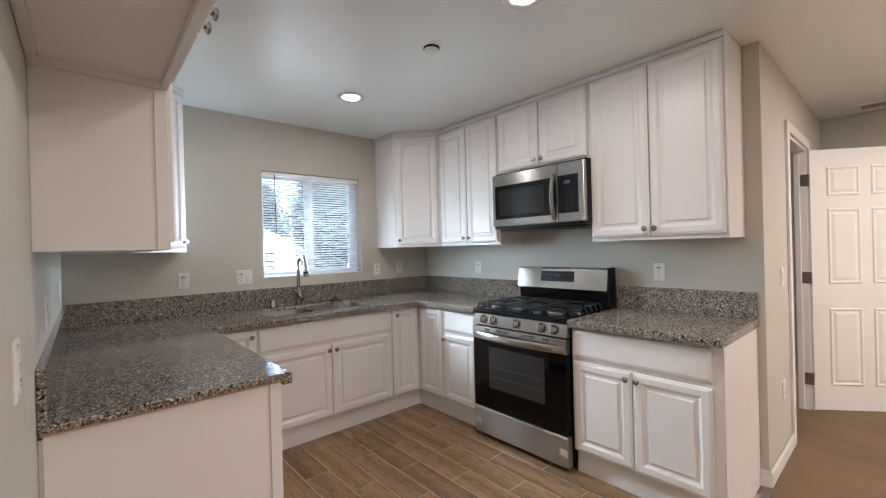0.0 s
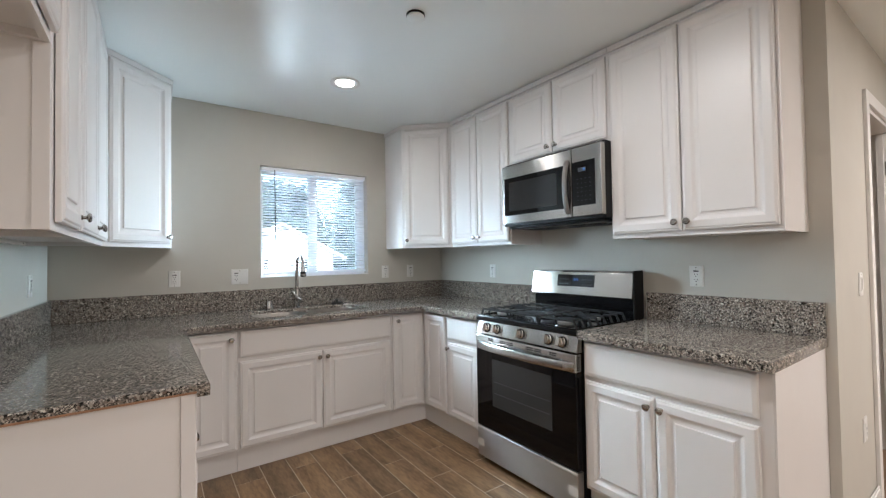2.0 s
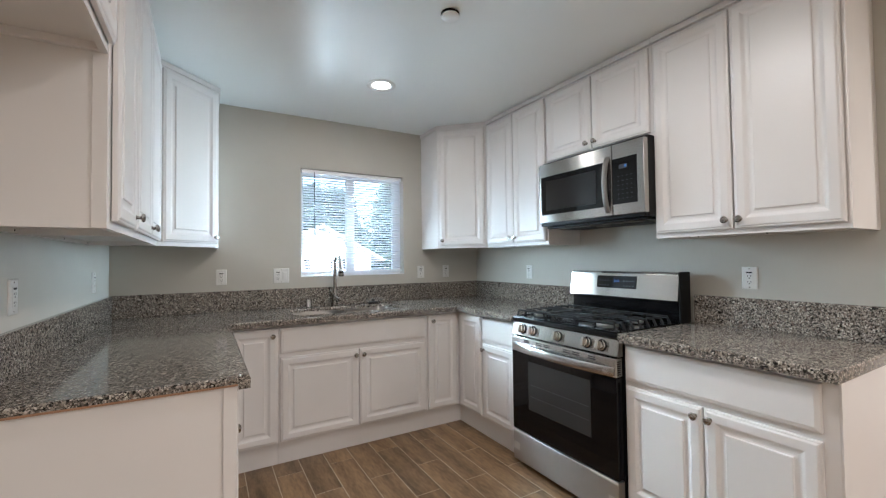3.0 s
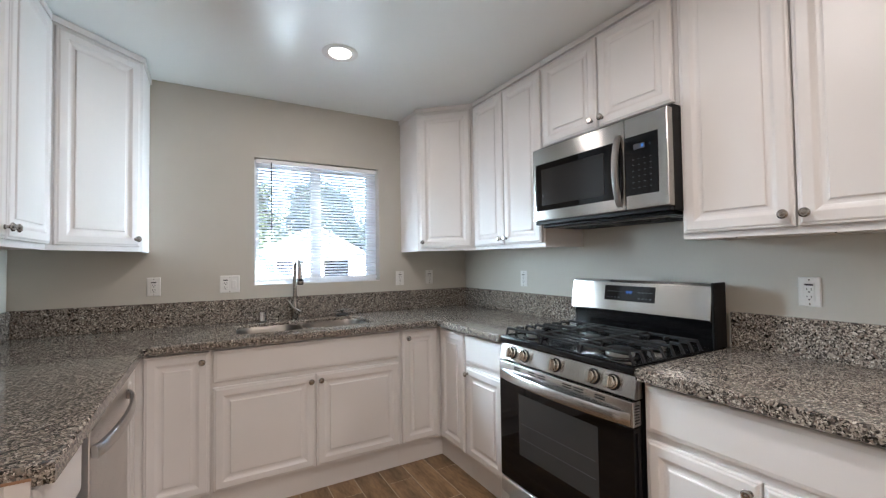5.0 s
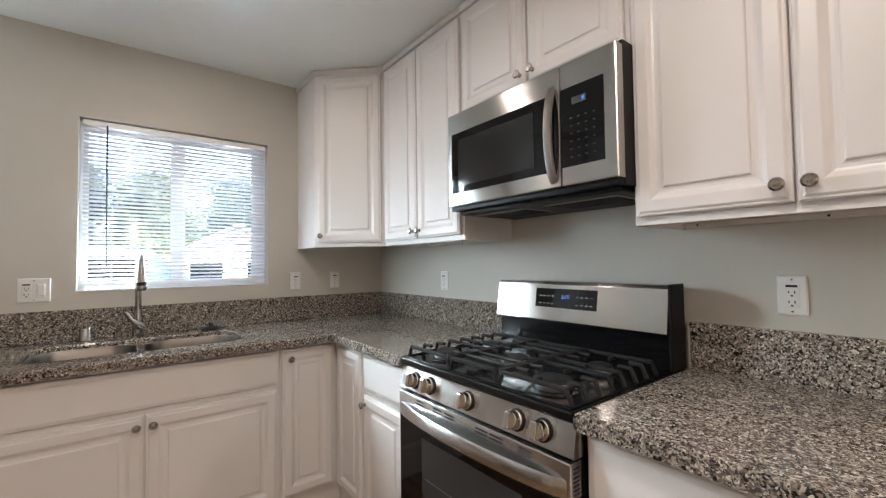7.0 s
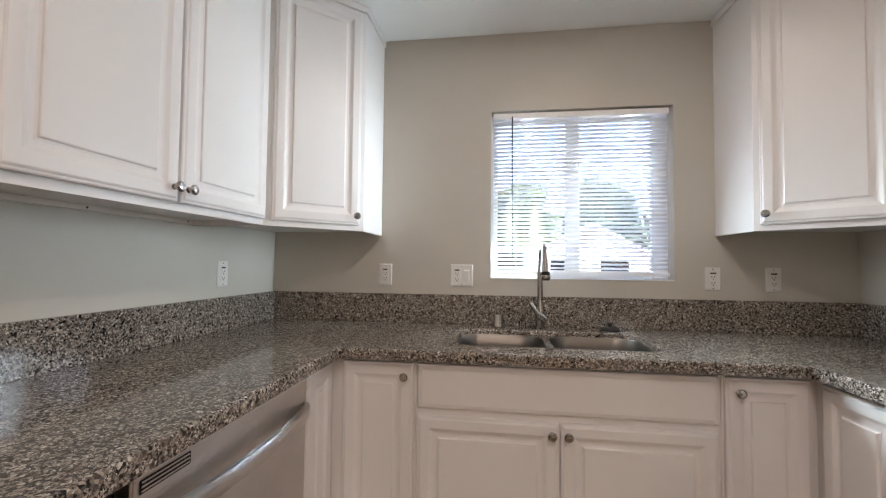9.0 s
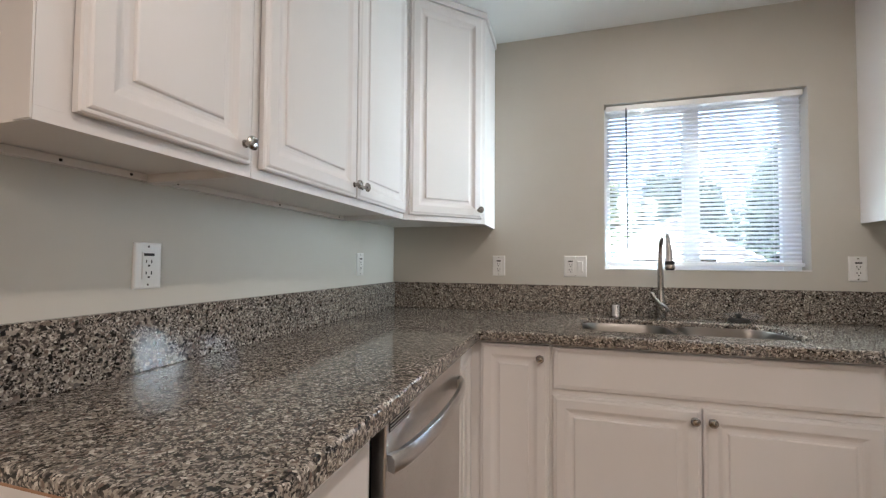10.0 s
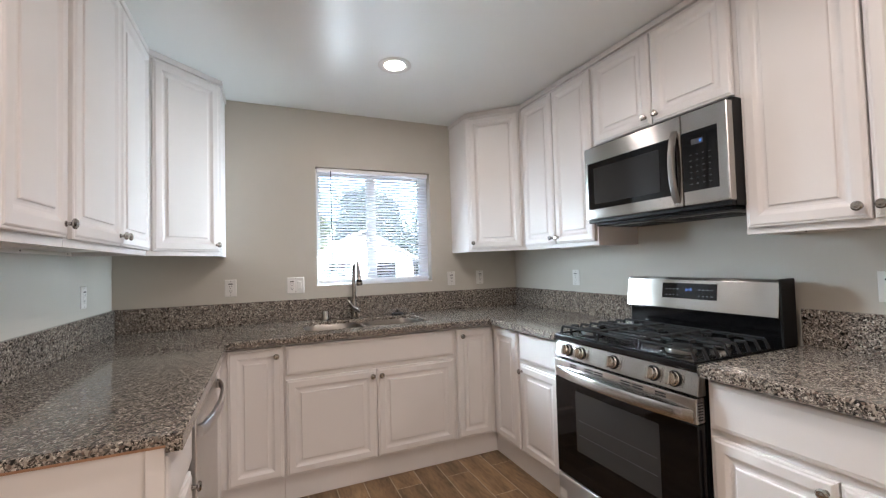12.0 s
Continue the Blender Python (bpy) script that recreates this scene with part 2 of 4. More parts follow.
M_LEAF = leafy("dark_leaf", (0.034, 0.050, 0.042))
M_LEAF2 = leafy("bright_leaf", (0.060, 0.080, 0.040))
M_VENT = material("grey_vent", (0.30, 0.285, 0.26), 0.5)[0]
M_BARK = painted("bark", (0.13, 0.10, 0.075), 0.9, grain=60, depth=0.01, strength=0.6, vary=0.4)
M_GROUND = painted("ground_gravel", (0.22, 0.21, 0.19), 0.95, grain=30, depth=0.02, vary=0.3)
M_STUCCO = painted("stucco", (0.60, 0.61, 0.62), 0.9, grain=80, depth=0.003, vary=0.1)
M_SHINGLE = painted("pale_roofing", (0.45, 0.46, 0.48), 0.85, grain=25, depth=0.01, vary=0.25)
M_CARBLUE = material("blue_car_paint", (0.035, 0.07, 0.17), 0.3, 0.2)[0]
M_STEEL_DW = steel("dishwasher_steel", (0.60, 0.58, 0.56), 0.28, 1)
M_STEEL_X = steel("brushed_steel_low", (0.50, 0.48, 0.455), 0.30, 1)


# ---- building helpers ----
def thing(name, at, label, category, group="", kind=""):
    ob = new(name)
    ob.empty_display_size = 0.1
    ob.location = at
    return tagged(ob, label, category, group, kind)


def part(name, bm, mat, parent=None, label="", smooth=False):
    me = bpy.data.meshes.new(name)
    bmesh.ops.recalc_face_normals(bm, faces=bm.faces)
    bm.to_mesh(me)
    bm.free()
    me.materials.append(mat)
    if smooth:
        for p in me.polygons:
            p.use_smooth = True
        me.set_sharp_from_angle(angle=radians(40))
    ob = new(name, me)
    if parent is not None:
        ob.parent = parent
        if parent.type == "EMPTY":
            ob.matrix_parent_inverse = Matrix.Translation(parent.location).inverted()
    return tagged(ob, label)


def box(bm, x0, x1, y0, y1, z0, z1, bevel=0.0, seg=2, m=None):
    made = bmesh.ops.create_cube(bm, size=1.0)["verts"]
    for v in made:
        v.co = Vector(((x0 + x1) / 2 + v.co.x * (x1 - x0), (y0 + y1) / 2 + v.co.y * (y1 - y0), (z0 + z1) / 2 + v.co.z * (z1 - z0)))
        if m is not None:
            v.co = m @ v.co
    if bevel:
        edges = {e for v in made for e in v.link_edges}
        bmesh.ops.bevel(bm, geom=list(edges), offset=bevel, segments=seg, affect="EDGES", profile=0.5)
    return bm


def boxes(*rows, bevel=0.0, m=None):
    bm = bmesh.new()
    for r in rows:
        box(bm, *r, bevel=bevel, m=m)
    return bm


def prism(pts, z0, z1, bm=None):
    """An upright prism over a plan outline."""
    bm = bm or bmesh.new()
    low = [bm.verts.new((x, y, z0)) for x, y in pts]
    high = [bm.verts.new((x, y, z1)) for x, y in pts]
    bottom = bm.faces.new(low[::-1])
    bm.faces.new(high)
    for i in range(len(pts)):
        j = (i + 1) % len(pts)
        bm.faces.new((low[i], low[j], high[j], high[i]))
    return bm, bottom


def face_map(origin, u, n):
    """Local axes: x along u, y outwards along n, z up."""
    u, n = Vector((*u, 0)).normalized(), Vector((*n, 0)).normalized()
    m = Matrix.Identity(4)
    m.col[0][:3], m.col[1][:3], m.col[2][:3], m.col[3][:3] = u, n, (0, 0, 1), origin
    return m


def panel(bm, m, w, h, rings):
    """A moulded front: nested rectangles, each inset and set out by its own amount, the last one filled."""
    last = None
    for inset, out in rings:
        now = [bm.verts.new(m @ Vector((x, out, z))) for x, z in ((inset, inset), (w - inset, inset), (w - inset, h - inset), (inset, h - inset))]
        if last:
            for i in range(4):
                bm.faces.new((last[i], last[(i + 1) % 4], now[(i + 1) % 4], now[i]))
        last = now
    bm.faces.new(last)
    return bm


DOOR = [(0, 0), (0, 0.012), (0.003, 0.0148), (0.008, 0.0155), (0.0105, 0.0178), (0.014, 0.0195), (0.041, 0.0195), (0.044, 0.0190), (0.049, 0.0160),
        (0.055, 0.0126), (0.061, 0.0108), (0.069, 0.0106), (0.0755, 0.0120), (0.0772, 0.0163), (0.0800, 0.0178)]
DRAWER = [(0, 0), (0, 0.012), (0.004, 0.016), (0.014, 0.0185), (0.017, 0.0195)]


def lathe(bm, m, profile, seg=16):
    """Turned shape: (radius, height) rows about the local y axis of m."""
    rows = []
    for r, hgt in profile:
        if r < 1e-6:
            rows.append([bm.verts.new(m @ Vector((0, hgt, 0)))])
        else:
            rows.append([bm.verts.new(m @ Vector((r * math.cos(2 * math.pi * i / seg), hgt, r * math.sin(2 * math.pi * i / seg)))) for i in range(seg)])
    for a, b in zip(rows, rows[1:]):
        for i in range(seg):
            j = (i + 1) % seg
            f = [a[i % len(a)], a[j % len(a)], b[j % len(b)], b[i % len(b)]]
            f = list(dict.fromkeys(f))
            if len(f) > 2:
                bm.faces.new(f)
    for row in (rows[0], rows[-1]):
        if len(row) > 2:
            bm.faces.new(row)
    return bm


def upright(x, y, z):
    """A map whose local y axis points up."""
    return Matrix.Translation((x, y, z)) @ Matrix.Rotation(radians(90), 4, "X")


def tube(bm, pts, radii, seg=12):
    pts = [Vector(p) for p in pts]
    rows, side = [], None
    for i, p in enumerate(pts):
        d = (pts[min(i + 1, len(pts) - 1)] - pts[max(i - 1, 0)]).normalized()
        side = (side - d * side.dot(d)).normalized() if side else d.orthogonal().normalized()
        up = d.cross(side)
        r = radii[i] if isinstance(radii, (list, tuple)) else radii
        rows.append([bm.verts.new(p + (side * math.cos(2 * math.pi * k / seg) + up * math.sin(2 * math.pi * k / seg)) * r) for k in range(seg)])
    for a, b in zip(rows, rows[1:]):
        for k in range(seg):
            bm.faces.new((a[k], a[(k + 1) % seg], b[(k + 1) % seg], b[k]))
    bm.faces.new(rows[0][::-1])
    bm.faces.new(rows[-1])
    return bm


def rounded(x0, x1, y0, y1, r, seg=6):
    pts = []
    for cx, cy, a in ((x1 - r, y1 - r, 0), (x0 + r, y1 - r, 90), (x0 + r, y0 + r, 180), (x1 - r, y0 + r, 270)):
        for k in range(seg + 1):
            t = radians(a + 90 * k / seg)
            pts.append((cx + r * math.cos(t), cy + r * math.sin(t)))
    return pts


def knob(parent, x, y, z, n, label="brushed nickel mushroom knob"):
    m = face_map((x, y, z), (-n[1], n[0]), n)
    bm = lathe(bmesh.new(), m, [(0.009, 0), (0.009, 0.002), (0.0055, 0.004), (0.0055, 0.013), (0.012, 0.016), (0.0155, 0.019), (0.0155, 0.023), (0.011, 0.027), (0.0085, 0.0265), (0.004, 0.028), (0, 0.0285)])
    return part("knob", bm, M_KNOB, parent, label, smooth=True)


def front(parent, origin, u, n, w, h, style=DOOR, name="door", knob_at=None):
    """One cabinet door or drawer front with its knob at (along, up)."""
    m = face_map(origin, u, n)
    ob = part(name, panel(bmesh.new(), m, w, h, style), M_CAB, parent)
    if knob_at:
        p = m @ Vector((knob_at[0], 0.0195, knob_at[1]))
        knob(ob, p.x, p.y, p.z, n)
    return ob


# ---- structure ----
def solid(name, rows, mat, label, category):
    return tagged(part(name, boxes(*rows), mat), label, category, kind="structure")


T = 0.13
wall_north = solid("wall_north", [(LW - T, WX0, BW, BW + T, -0.1, CEIL + 0.2), (WX1, RW + T, BW, BW + T, -0.1, CEIL + 0.2),
                    (WX0, WX1, BW, BW + T, -0.1, WZ0), (WX0, WX1, BW, BW + T, WZ1, CEIL + 0.2)], M_WALL, "beige painted kitchen wall with a window opening", "wall")
wall_west = solid("wall_west", [(LW - T, LW, SOUTH - T, BW, -0.1, CEIL + 0.2)], M_WALL, "beige painted wall behind the long counter", "wall")
# doorway in the hall wall
DX0, DX1, DH = 3.79, 4.56, 2.045
wall_east = solid("wall_east", [(RW, RW + T, HALL, BW, -0.1, CEIL + 0.2)], M_WALL, "beige painted wall behind the gas range", "wall")
wall_hall = solid("wall_hall", [(RW + T, DX0, HALL, HALL + T, -0.1, CEIL + 0.2), (DX1, FAR + T, HALL, HALL + T, -0.1, CEIL + 0.2),
                   (DX0, DX1, HALL, HALL + T, DH, CEIL + 0.2)], M_WALL, "beige painted hall wall with a doorway", "wall")
wall_far = solid("wall_far", [(FAR, FAR + T, SOUTH - T, HALL, -0.1, CEIL + 0.2)], M_WALL, "plain beige painted far wall", "wall")
wall_south = solid("wall_south", [(LW, FAR, SOUTH - T, SOUTH, -0.1, CEIL + 0.2)], M_WALL, "plain beige painted wall behind the walker", "wall")
wall_closet = solid("wall_closet", [(RW + T, FAR + T, HALL + 1.3, HALL + 1.3 + T, -0.1, CEIL + 0.2), (FAR, FAR + T, HALL + T, HALL + 1.3, -0.1, CEIL + 0.2)], M_WALL, "plain beige wall inside the next room", "wall")
ceiling = solid("ceiling", [(LW - T, FAR + T, SOUTH - T, BW + T, CEIL, CEIL + 0.12)], M_CEIL, "smooth off-white painted ceiling with a slight sheen", "ceiling")
roof = solid("roof", [(LW - 0.6, FAR + 0.6, SOUTH - 0.6, BW + 0.5, CEIL + 0.2, CEIL + 0.34)], M_SHINGLE, "flat grey roof over the house", "roof")
solid("floor_carpet", [(LW, FAR + T, SOUTH - T, HALL - 0.002, -0.1, 0.004), (RW + T, FAR + T, HALL - 0.002, HALL + 1.4, -0.1, 0.004)], M_CARPET, "brown cut-pile carpet on the living room floor", "carpet")
floor = solid("floor", [(LW, RW, HALL - 0.002, BW, -0.1, -0.0012)], M_GROUT, "wood-look porcelain plank floor with light grout", "floor")
strip = tagged(part("trim_threshold", boxes((LW, RW, HALL - 0.018, HALL + 0.022, 0.0, 0.007), bevel=0.003), M_STEEL_X), "flat metal strip between the tile and the carpet", "threshold", kind="structure")


def baseboard(name, x0, x1, y0, y1, label):
    bm = boxes((x0, x1, y0, y1, 0.0, 0.075), bevel=0.003)
    dx, dy = x1 - x0, y1 - y0
    box(bm, x0 + (0.004 if dx < dy else 0), x1 - (0.004 if dx < dy else 0), y0 + (0.004 if dy <= dx else 0), y1 - (0.004 if dy <= dx else 0), 0.074, 0.092, 0.003)
    return tagged(part(name, bm, M_TRIM), label, "baseboard", kind="structure")


baseboard("baseboard_1", RW - 0.014, RW - 0.001, HALL - 0.014, 0.795, "white moulded baseboard round the wall corner")
baseboard("baseboard_2", RW - 0.013, DX0 - 0.072, HALL - 0.014, HALL - 0.001, "white moulded baseboard along the hall wall")
baseboard("baseboard_3", FAR - 0.014, FAR - 0.001, SOUTH, HALL - 0.08, "white moulded baseboard along the far wall")

# window frame, panes, sill
window = thing("window_1", ((WX0 + WX1) / 2, BW + 0.1, WZ0), "white vinyl sliding window over the sink", "window", kind="structure")
F0, F1 = BW + 0.075, BW + 0.115
part("window_frame", boxes((WX0, WX0 + 0.035, F0, F1, WZ0, WZ1), (WX1 - 0.075, WX1, F0, F1, WZ0, WZ1), (WX0 + 0.035, WX1 - 0.075, F0, F1, WZ0, WZ0 + 0.045),
                           (WX0 + 0.035, WX1 - 0.075, F0, F1, WZ1 - 0.045, WZ1), bevel=0.004), M_FRAME, window)
part("mullion", boxes((1.775, 1.845, F0 - 0.008, F1, WZ0 + 0.04, WZ1 - 0.04), bevel=0.004), M_FRAME, window)
for a, b in ((WX0 + 0.03, 1.78), (1.84, WX1 - 0.07)):
    pane = part("pane", boxes((a, b, F0 + 0.022, F0 + 0.026, WZ0 + 0.04, WZ1 - 0.04)), M_GLASS, window)
    pane.visible_shadow = False
part("window_sill", boxes((WX0, WX1, BW - 0.004, F0, WZ0, WZ0 + 0.006), bevel=0.002), M_TRIM, window)

# blind
blind = thing("window_blind", ((WX0 + WX1) / 2, BW + 0.035, WZ0 + 0.03), "white horizontal slat blind, lowered with slats open", "blind")
BX0, BX1, BY = WX0 + 0.012, WX1 - 0.012, BW + 0.036
part("headrail", boxes((BX0, BX1, BY - 0.02, BY + 0.02, WZ1 - 0.034, WZ1 - 0.006), bevel=0.002), M_VINYL, blind)
part("bottom_rail", boxes((BX0, BX1, BY - 0.013, BY + 0.013, WZ0 + 0.022, WZ0 + 0.040), bevel=0.003), M_VINYL, blind)


def slat_mesh():
    me = bpy.data.meshes.new("slat")
    vs, fs, half, k = [], [], 0.0125, 4
    for i in range(k + 1):
        y = -half + 2 * half * i / k
        z = 0.0022 * (1 - (y / half) ** 2)
        vs += [(BX0 + 0.004, y, z), (BX1 - 0.004, y, z)]
    for i in range(k):
        fs.append((2 * i, 2 * i + 1, 2 * i + 3, 2 * i + 2))
    me.from_pydata(vs, [], fs)
    me.materials.append(M_SLAT)
    for p in me.polygons:
        p.use_smooth = True
    return me


SLAT = slat_mesh()
z = WZ0 + 0.058
while z < WZ1 - 0.045:
    s = new("slat", SLAT)
    s.parent, s.matrix_parent_inverse = blind, Matrix.Translation(blind.location).inverted()
    s.matrix_basis = pose(0, BY, z, -24 + random.uniform(-1.5, 1.5), 0, 0)
    z += 0.0208
for lx in (BX0 + 0.12, (BX0 + BX1) / 2, BX1 - 0.12):
    part("ladder_cord", boxes((lx - 0.0008, lx + 0.0008, BY - 0.0135, BY - 0.0125, WZ0 + 0.04, WZ1 - 0.03)), M_VINYL, blind)
part("tilt_wand", tube(bmesh.new(), [(1.497, BY - 0.024, 1.985), (1.498, BY - 0.028, 1.6), (1.500, BY - 0.030, 1.25)], 0.0038, 8), M_LEGEND, blind, "grey plastic tilt wand", True)

# doorway casing, jambs and the open door
for nm, rows in (("trim_casing_1", [(DX0 - 0.07, DX0 - 0.006, HALL - 0.016, HALL - 0.001, 0.004, DH + 0.07)]),
                 ("trim_casing_2", [(DX1 + 0.006, DX1 + 0.07, HALL - 0.016, HALL - 0.001, 0.004, DH + 0.07)]),
                 ("trim_casing_3", [(DX0 - 0.006, DX1 + 0.006, HALL - 0.016, HALL - 0.001, DH + 0.006, DH + 0.07)]),
                 ("trim_jamb_1", [(DX0, DX0 + 0.018, HALL, HALL + T, 0.004, DH), (DX0 + 0.018, DX0 + 0.030, HALL + 0.04, HALL + 0.075, 0.004, DH - 0.03)]),
                 ("trim_jamb_2", [(DX1 - 0.018, DX1, HALL, HALL + T, 0.004, DH), (DX1 - 0.030, DX1 - 0.018, HALL + 0.04, HALL + 0.075, 0.004, DH - 0.03)]),
                 ("trim_jamb_3", [(DX0 + 0.018, DX1 - 0.018, HALL, HALL + T, DH - 0.018, DH)])):
    tagged(part(nm, boxes(*rows, bevel=0.002), M_TRIM), "white painted wooden door casing", "door trim", kind="structure")
tagged(part("trim_strike", boxes((DX0 + 0.018, DX0 + 0.0195, HALL + 0.008, HALL + 0.036, 0.93, 0.99)), M_BRASSY), "nickel strike plate on the door jamb", "strike plate", kind="structure")

HX, HY = 4.560, HALL - 0.018
OPEN = (0.64, -0.77)
door = thing("door_1", (HX, HY, 0.012), "white six-panel interior door standing open", "door", kind="structure")
nrm = (-0.77, -0.64)
DM = face_map((HX, HY, 0.012), OPEN, nrm)
leaf = part("door_leaf", boxes((0.0, 0.755, -0.035, 0.0, 0.0, 2.02), bevel=0.002, m=DM), M_TRIM, door)
SUNK = [(0, 0.0006), (0.006, 0.0065), (0.014, 0.0065), (0.021, 0.0012), (0.028, 0.0012), (0.044, 0.0060), (0.048, 0.0065)]
for px in (0.115, 0.415):
    for pz, ph in ((1.66, 0.225), (0.98, 0.58), (0.19, 0.60)):
        part("door_panel", panel(bmesh.new(), DM @ Matrix.Translation((px, 0, pz)), 0.225, ph, SUNK), M_TRIM, leaf)
for hz in (0.25, 1.04, 1.80):
    hb = boxes((DX1 - 0.0205, DX1 - 0.0185, HALL + 0.001, HALL + 0.036, hz - 0.045, hz + 0.045), bevel=0.0006)
    tube(hb, [(HX - 0.004, HY + 0.004, hz - 0.046), (HX - 0.004, HY + 0.004, hz + 0.046)], 0.0075, 10)
    box(hb, DX1 - 0.0205, HX - 0.006, HY + 0.002, HALL + 0.001, hz - 0.045, hz + 0.045)
    part("hinge", hb, M_BRASSY, door, "satin nickel butt hinge")

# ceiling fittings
# the four fittings over the living room are added and out of view
for lx, ly, share in LAMPS_AND_FILLS:
    dl = thing("recessed_downlight_or_fill", (lx, ly, CEIL - 0.01), "round white recessed ceiling downlight, switched on, living room ones added as fill", "ceiling light", "recessed ceiling downlights")
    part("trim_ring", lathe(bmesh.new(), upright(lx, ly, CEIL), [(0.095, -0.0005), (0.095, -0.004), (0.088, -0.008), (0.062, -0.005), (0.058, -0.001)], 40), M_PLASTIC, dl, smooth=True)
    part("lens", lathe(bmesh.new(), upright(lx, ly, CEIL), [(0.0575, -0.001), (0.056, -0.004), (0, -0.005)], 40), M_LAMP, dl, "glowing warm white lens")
alarm = thing("smoke_alarm", (1.728, 1.885, CEIL - 0.03), "round white smoke alarm on the ceiling", "smoke alarm")
# black ring stands in for the shadow gap above the cover
part("base", lathe(bmesh.new(), upright(1.728, 1.885, CEIL), [(0.044, 0), (0.044, -0.006), (0.040, -0.008)], 32), M_BLACKPL, alarm, "base ring coloured black as its shadow gap", True)
part("cover", lathe(bmesh.new(), upright(1.728, 1.885, CEIL), [(0.040, -0.0085), (0.042, -0.011), (0.041, -0.018), (0.034, -0.022), (0, -0.023)], 32), M_CEIL, alarm, smooth=True)
vent = thing("ceiling_vent", (5.13, 0.28, CEIL - 0.01), "grey slatted ceiling air vent near the far wall", "air vent")
part("frame", boxes((5.04, 5.22, 0.08, 0.11, CEIL - 0.012, CEIL - 0.001), (5.04, 5.22, 0.45, 0.48, CEIL - 0.012, CEIL - 0.001),
                    (5.04, 5.06, 0.11, 0.45, CEIL - 0.012, CEIL - 0.001), (5.20, 5.22, 0.11, 0.45, CEIL - 0.012, CEIL - 0.001)), M_TRIM, vent)
for k in range(7):
    part("slat", boxes((5.066 + k * 0.019, 5.074 + k * 0.019, 0.112, 0.448, CEIL - 0.014, CEIL - 0.002), bevel=0.001), M_VENT, vent)


# ---- cabinets ----
def upper_body(parent, pts, z0, z1, strips):
    """The case, with its floor set up behind a rim of strips."""
    for s in strips:
        part("bottom_rail", prism(s, z0, z0 + 0.0199)[0], M_CAB, parent)
    return part("body", prism(pts, z0 + 0.020, z1)[0], M_CAB, parent)


def rect(x0, x1, y0, y1):
    return [(x0, y0), (x1, y0), (x1, y1), (x0, y1)]


UDEP = 0.303


def wall_cabinet(y0, y1, side, z0, label, doors, knobs="mid", name="wall_cabinet"):
    """A hung cabinet on the west (side=1) or east (side=-1) wall; doors: pairs of y."""
    wx = LW if side > 0 else RW
    fx = wx + side * UDEP
    xs = sorted((wx + side * 0.001, fx))
    cab = thing(name, ((wx + fx) / 2, (y0 + y1) / 2, z0), label, "kitchen cabinet", "white wall cabinets")
    ya, yb = y0 + 0.0008, y1 - 0.0008
    fr = sorted((fx, fx - side * 0.019))
    mid = sorted((wx + side * 0.001, fx - side * 0.0195))
    upper_body(cab, rect(*xs, ya, yb), z0, UP1, [rect(*fr, ya, yb), rect(*mid, ya, ya + 0.016), rect(*mid, yb - 0.016, yb)])
    cx = sorted((wx + side * 0.002, fx + side * 0.016))
    part("crown_strip", boxes((*cx, y0 + 0.001, y1 - 0.001, UP1 + 0.001, CEIL - 0.004), bevel=0.004), M_CAB, cab)
    by = sorted((wx + side * 0.002, wx + side * 0.022))
    part("hanging_rail", boxes((*by, y0 + 0.021, y1 - 0.021, z0 + 0.003, z0 + 0.019)), M_CAB_IN, cab)
    for sy in (y0 + 0.06, (y0 + y1) / 2, y1 - 0.06):
        part("screw", lathe(bmesh.new(), face_map((wx + side * 0.022, sy, z0 + 0.011), (0, 1), (side, 0)), [(0.0035, 0), (0.003, 0.0012), (0, 0.0015)], 8), M_DARK, cab, "dark screw head")
    for i, (a, b, k) in enumerate(doors):
        h = UP1 - 0.014 - (z0 + 0.024)
        kz = 0.040
        # local x runs so that the normal faces the room
        if side > 0:
            front(cab, (fx + 0.003, b, z0 + 0.024), (0, -1), (1, 0), b - a, h, knob_at=(b - k, kz) if k else None)
        else:
            front(cab, (fx - 0.003, a, z0 + 0.024), (0, 1), (-1, 0), b - a, h, knob_at=(k - a, kz) if k else None)
    return cab


narrow = wall_cabinet(1.706, 2.104, 1, UP0, "narrow white wall cabinet with one raised-panel door", [(1.750, 2.084, 2.060)])
part("end_stile", boxes((LW + UDEP - 0.034, LW + UDEP - 0.0005, 1.7035, 1.7065, UP0 + 0.001, 1.847), bevel=0.0006), M_CAB, narrow)
wall_cabinet(2.104, 3.020, 1, UP0, "white wall cabinet with two raised-panel doors", [(2.124, 2.562, 2.540), (2.572, 3.006, 2.594)])
wall_cabinet(0.944, 1.706, 1, 1.848, "short white wall cabinet above the empty refrigerator space", [(0.958, 1.318, 1.285), (1.330, 1.692, 1.362)])
wall_cabinet(2.325, 3.020, -1, UP0, "white wall cabinet with two narrow doors beside the microwave", [(2.340, 2.672, 2.648), (2.682, 3.006, 2.706)])
wall_cabinet(1.556, 2.325, -1, 1.898, "short white wall cabinet above the microwave", [(1.570, 1.936, 1.910), (1.946, 2.312, 1.972)])
wall_cabinet(0.806, 1.556, -1, UP0, "wide white wall cabinet with two tall raised-panel doors", [(0.820, 1.182, 1.158), (1.190, 1.544, 1.214)])


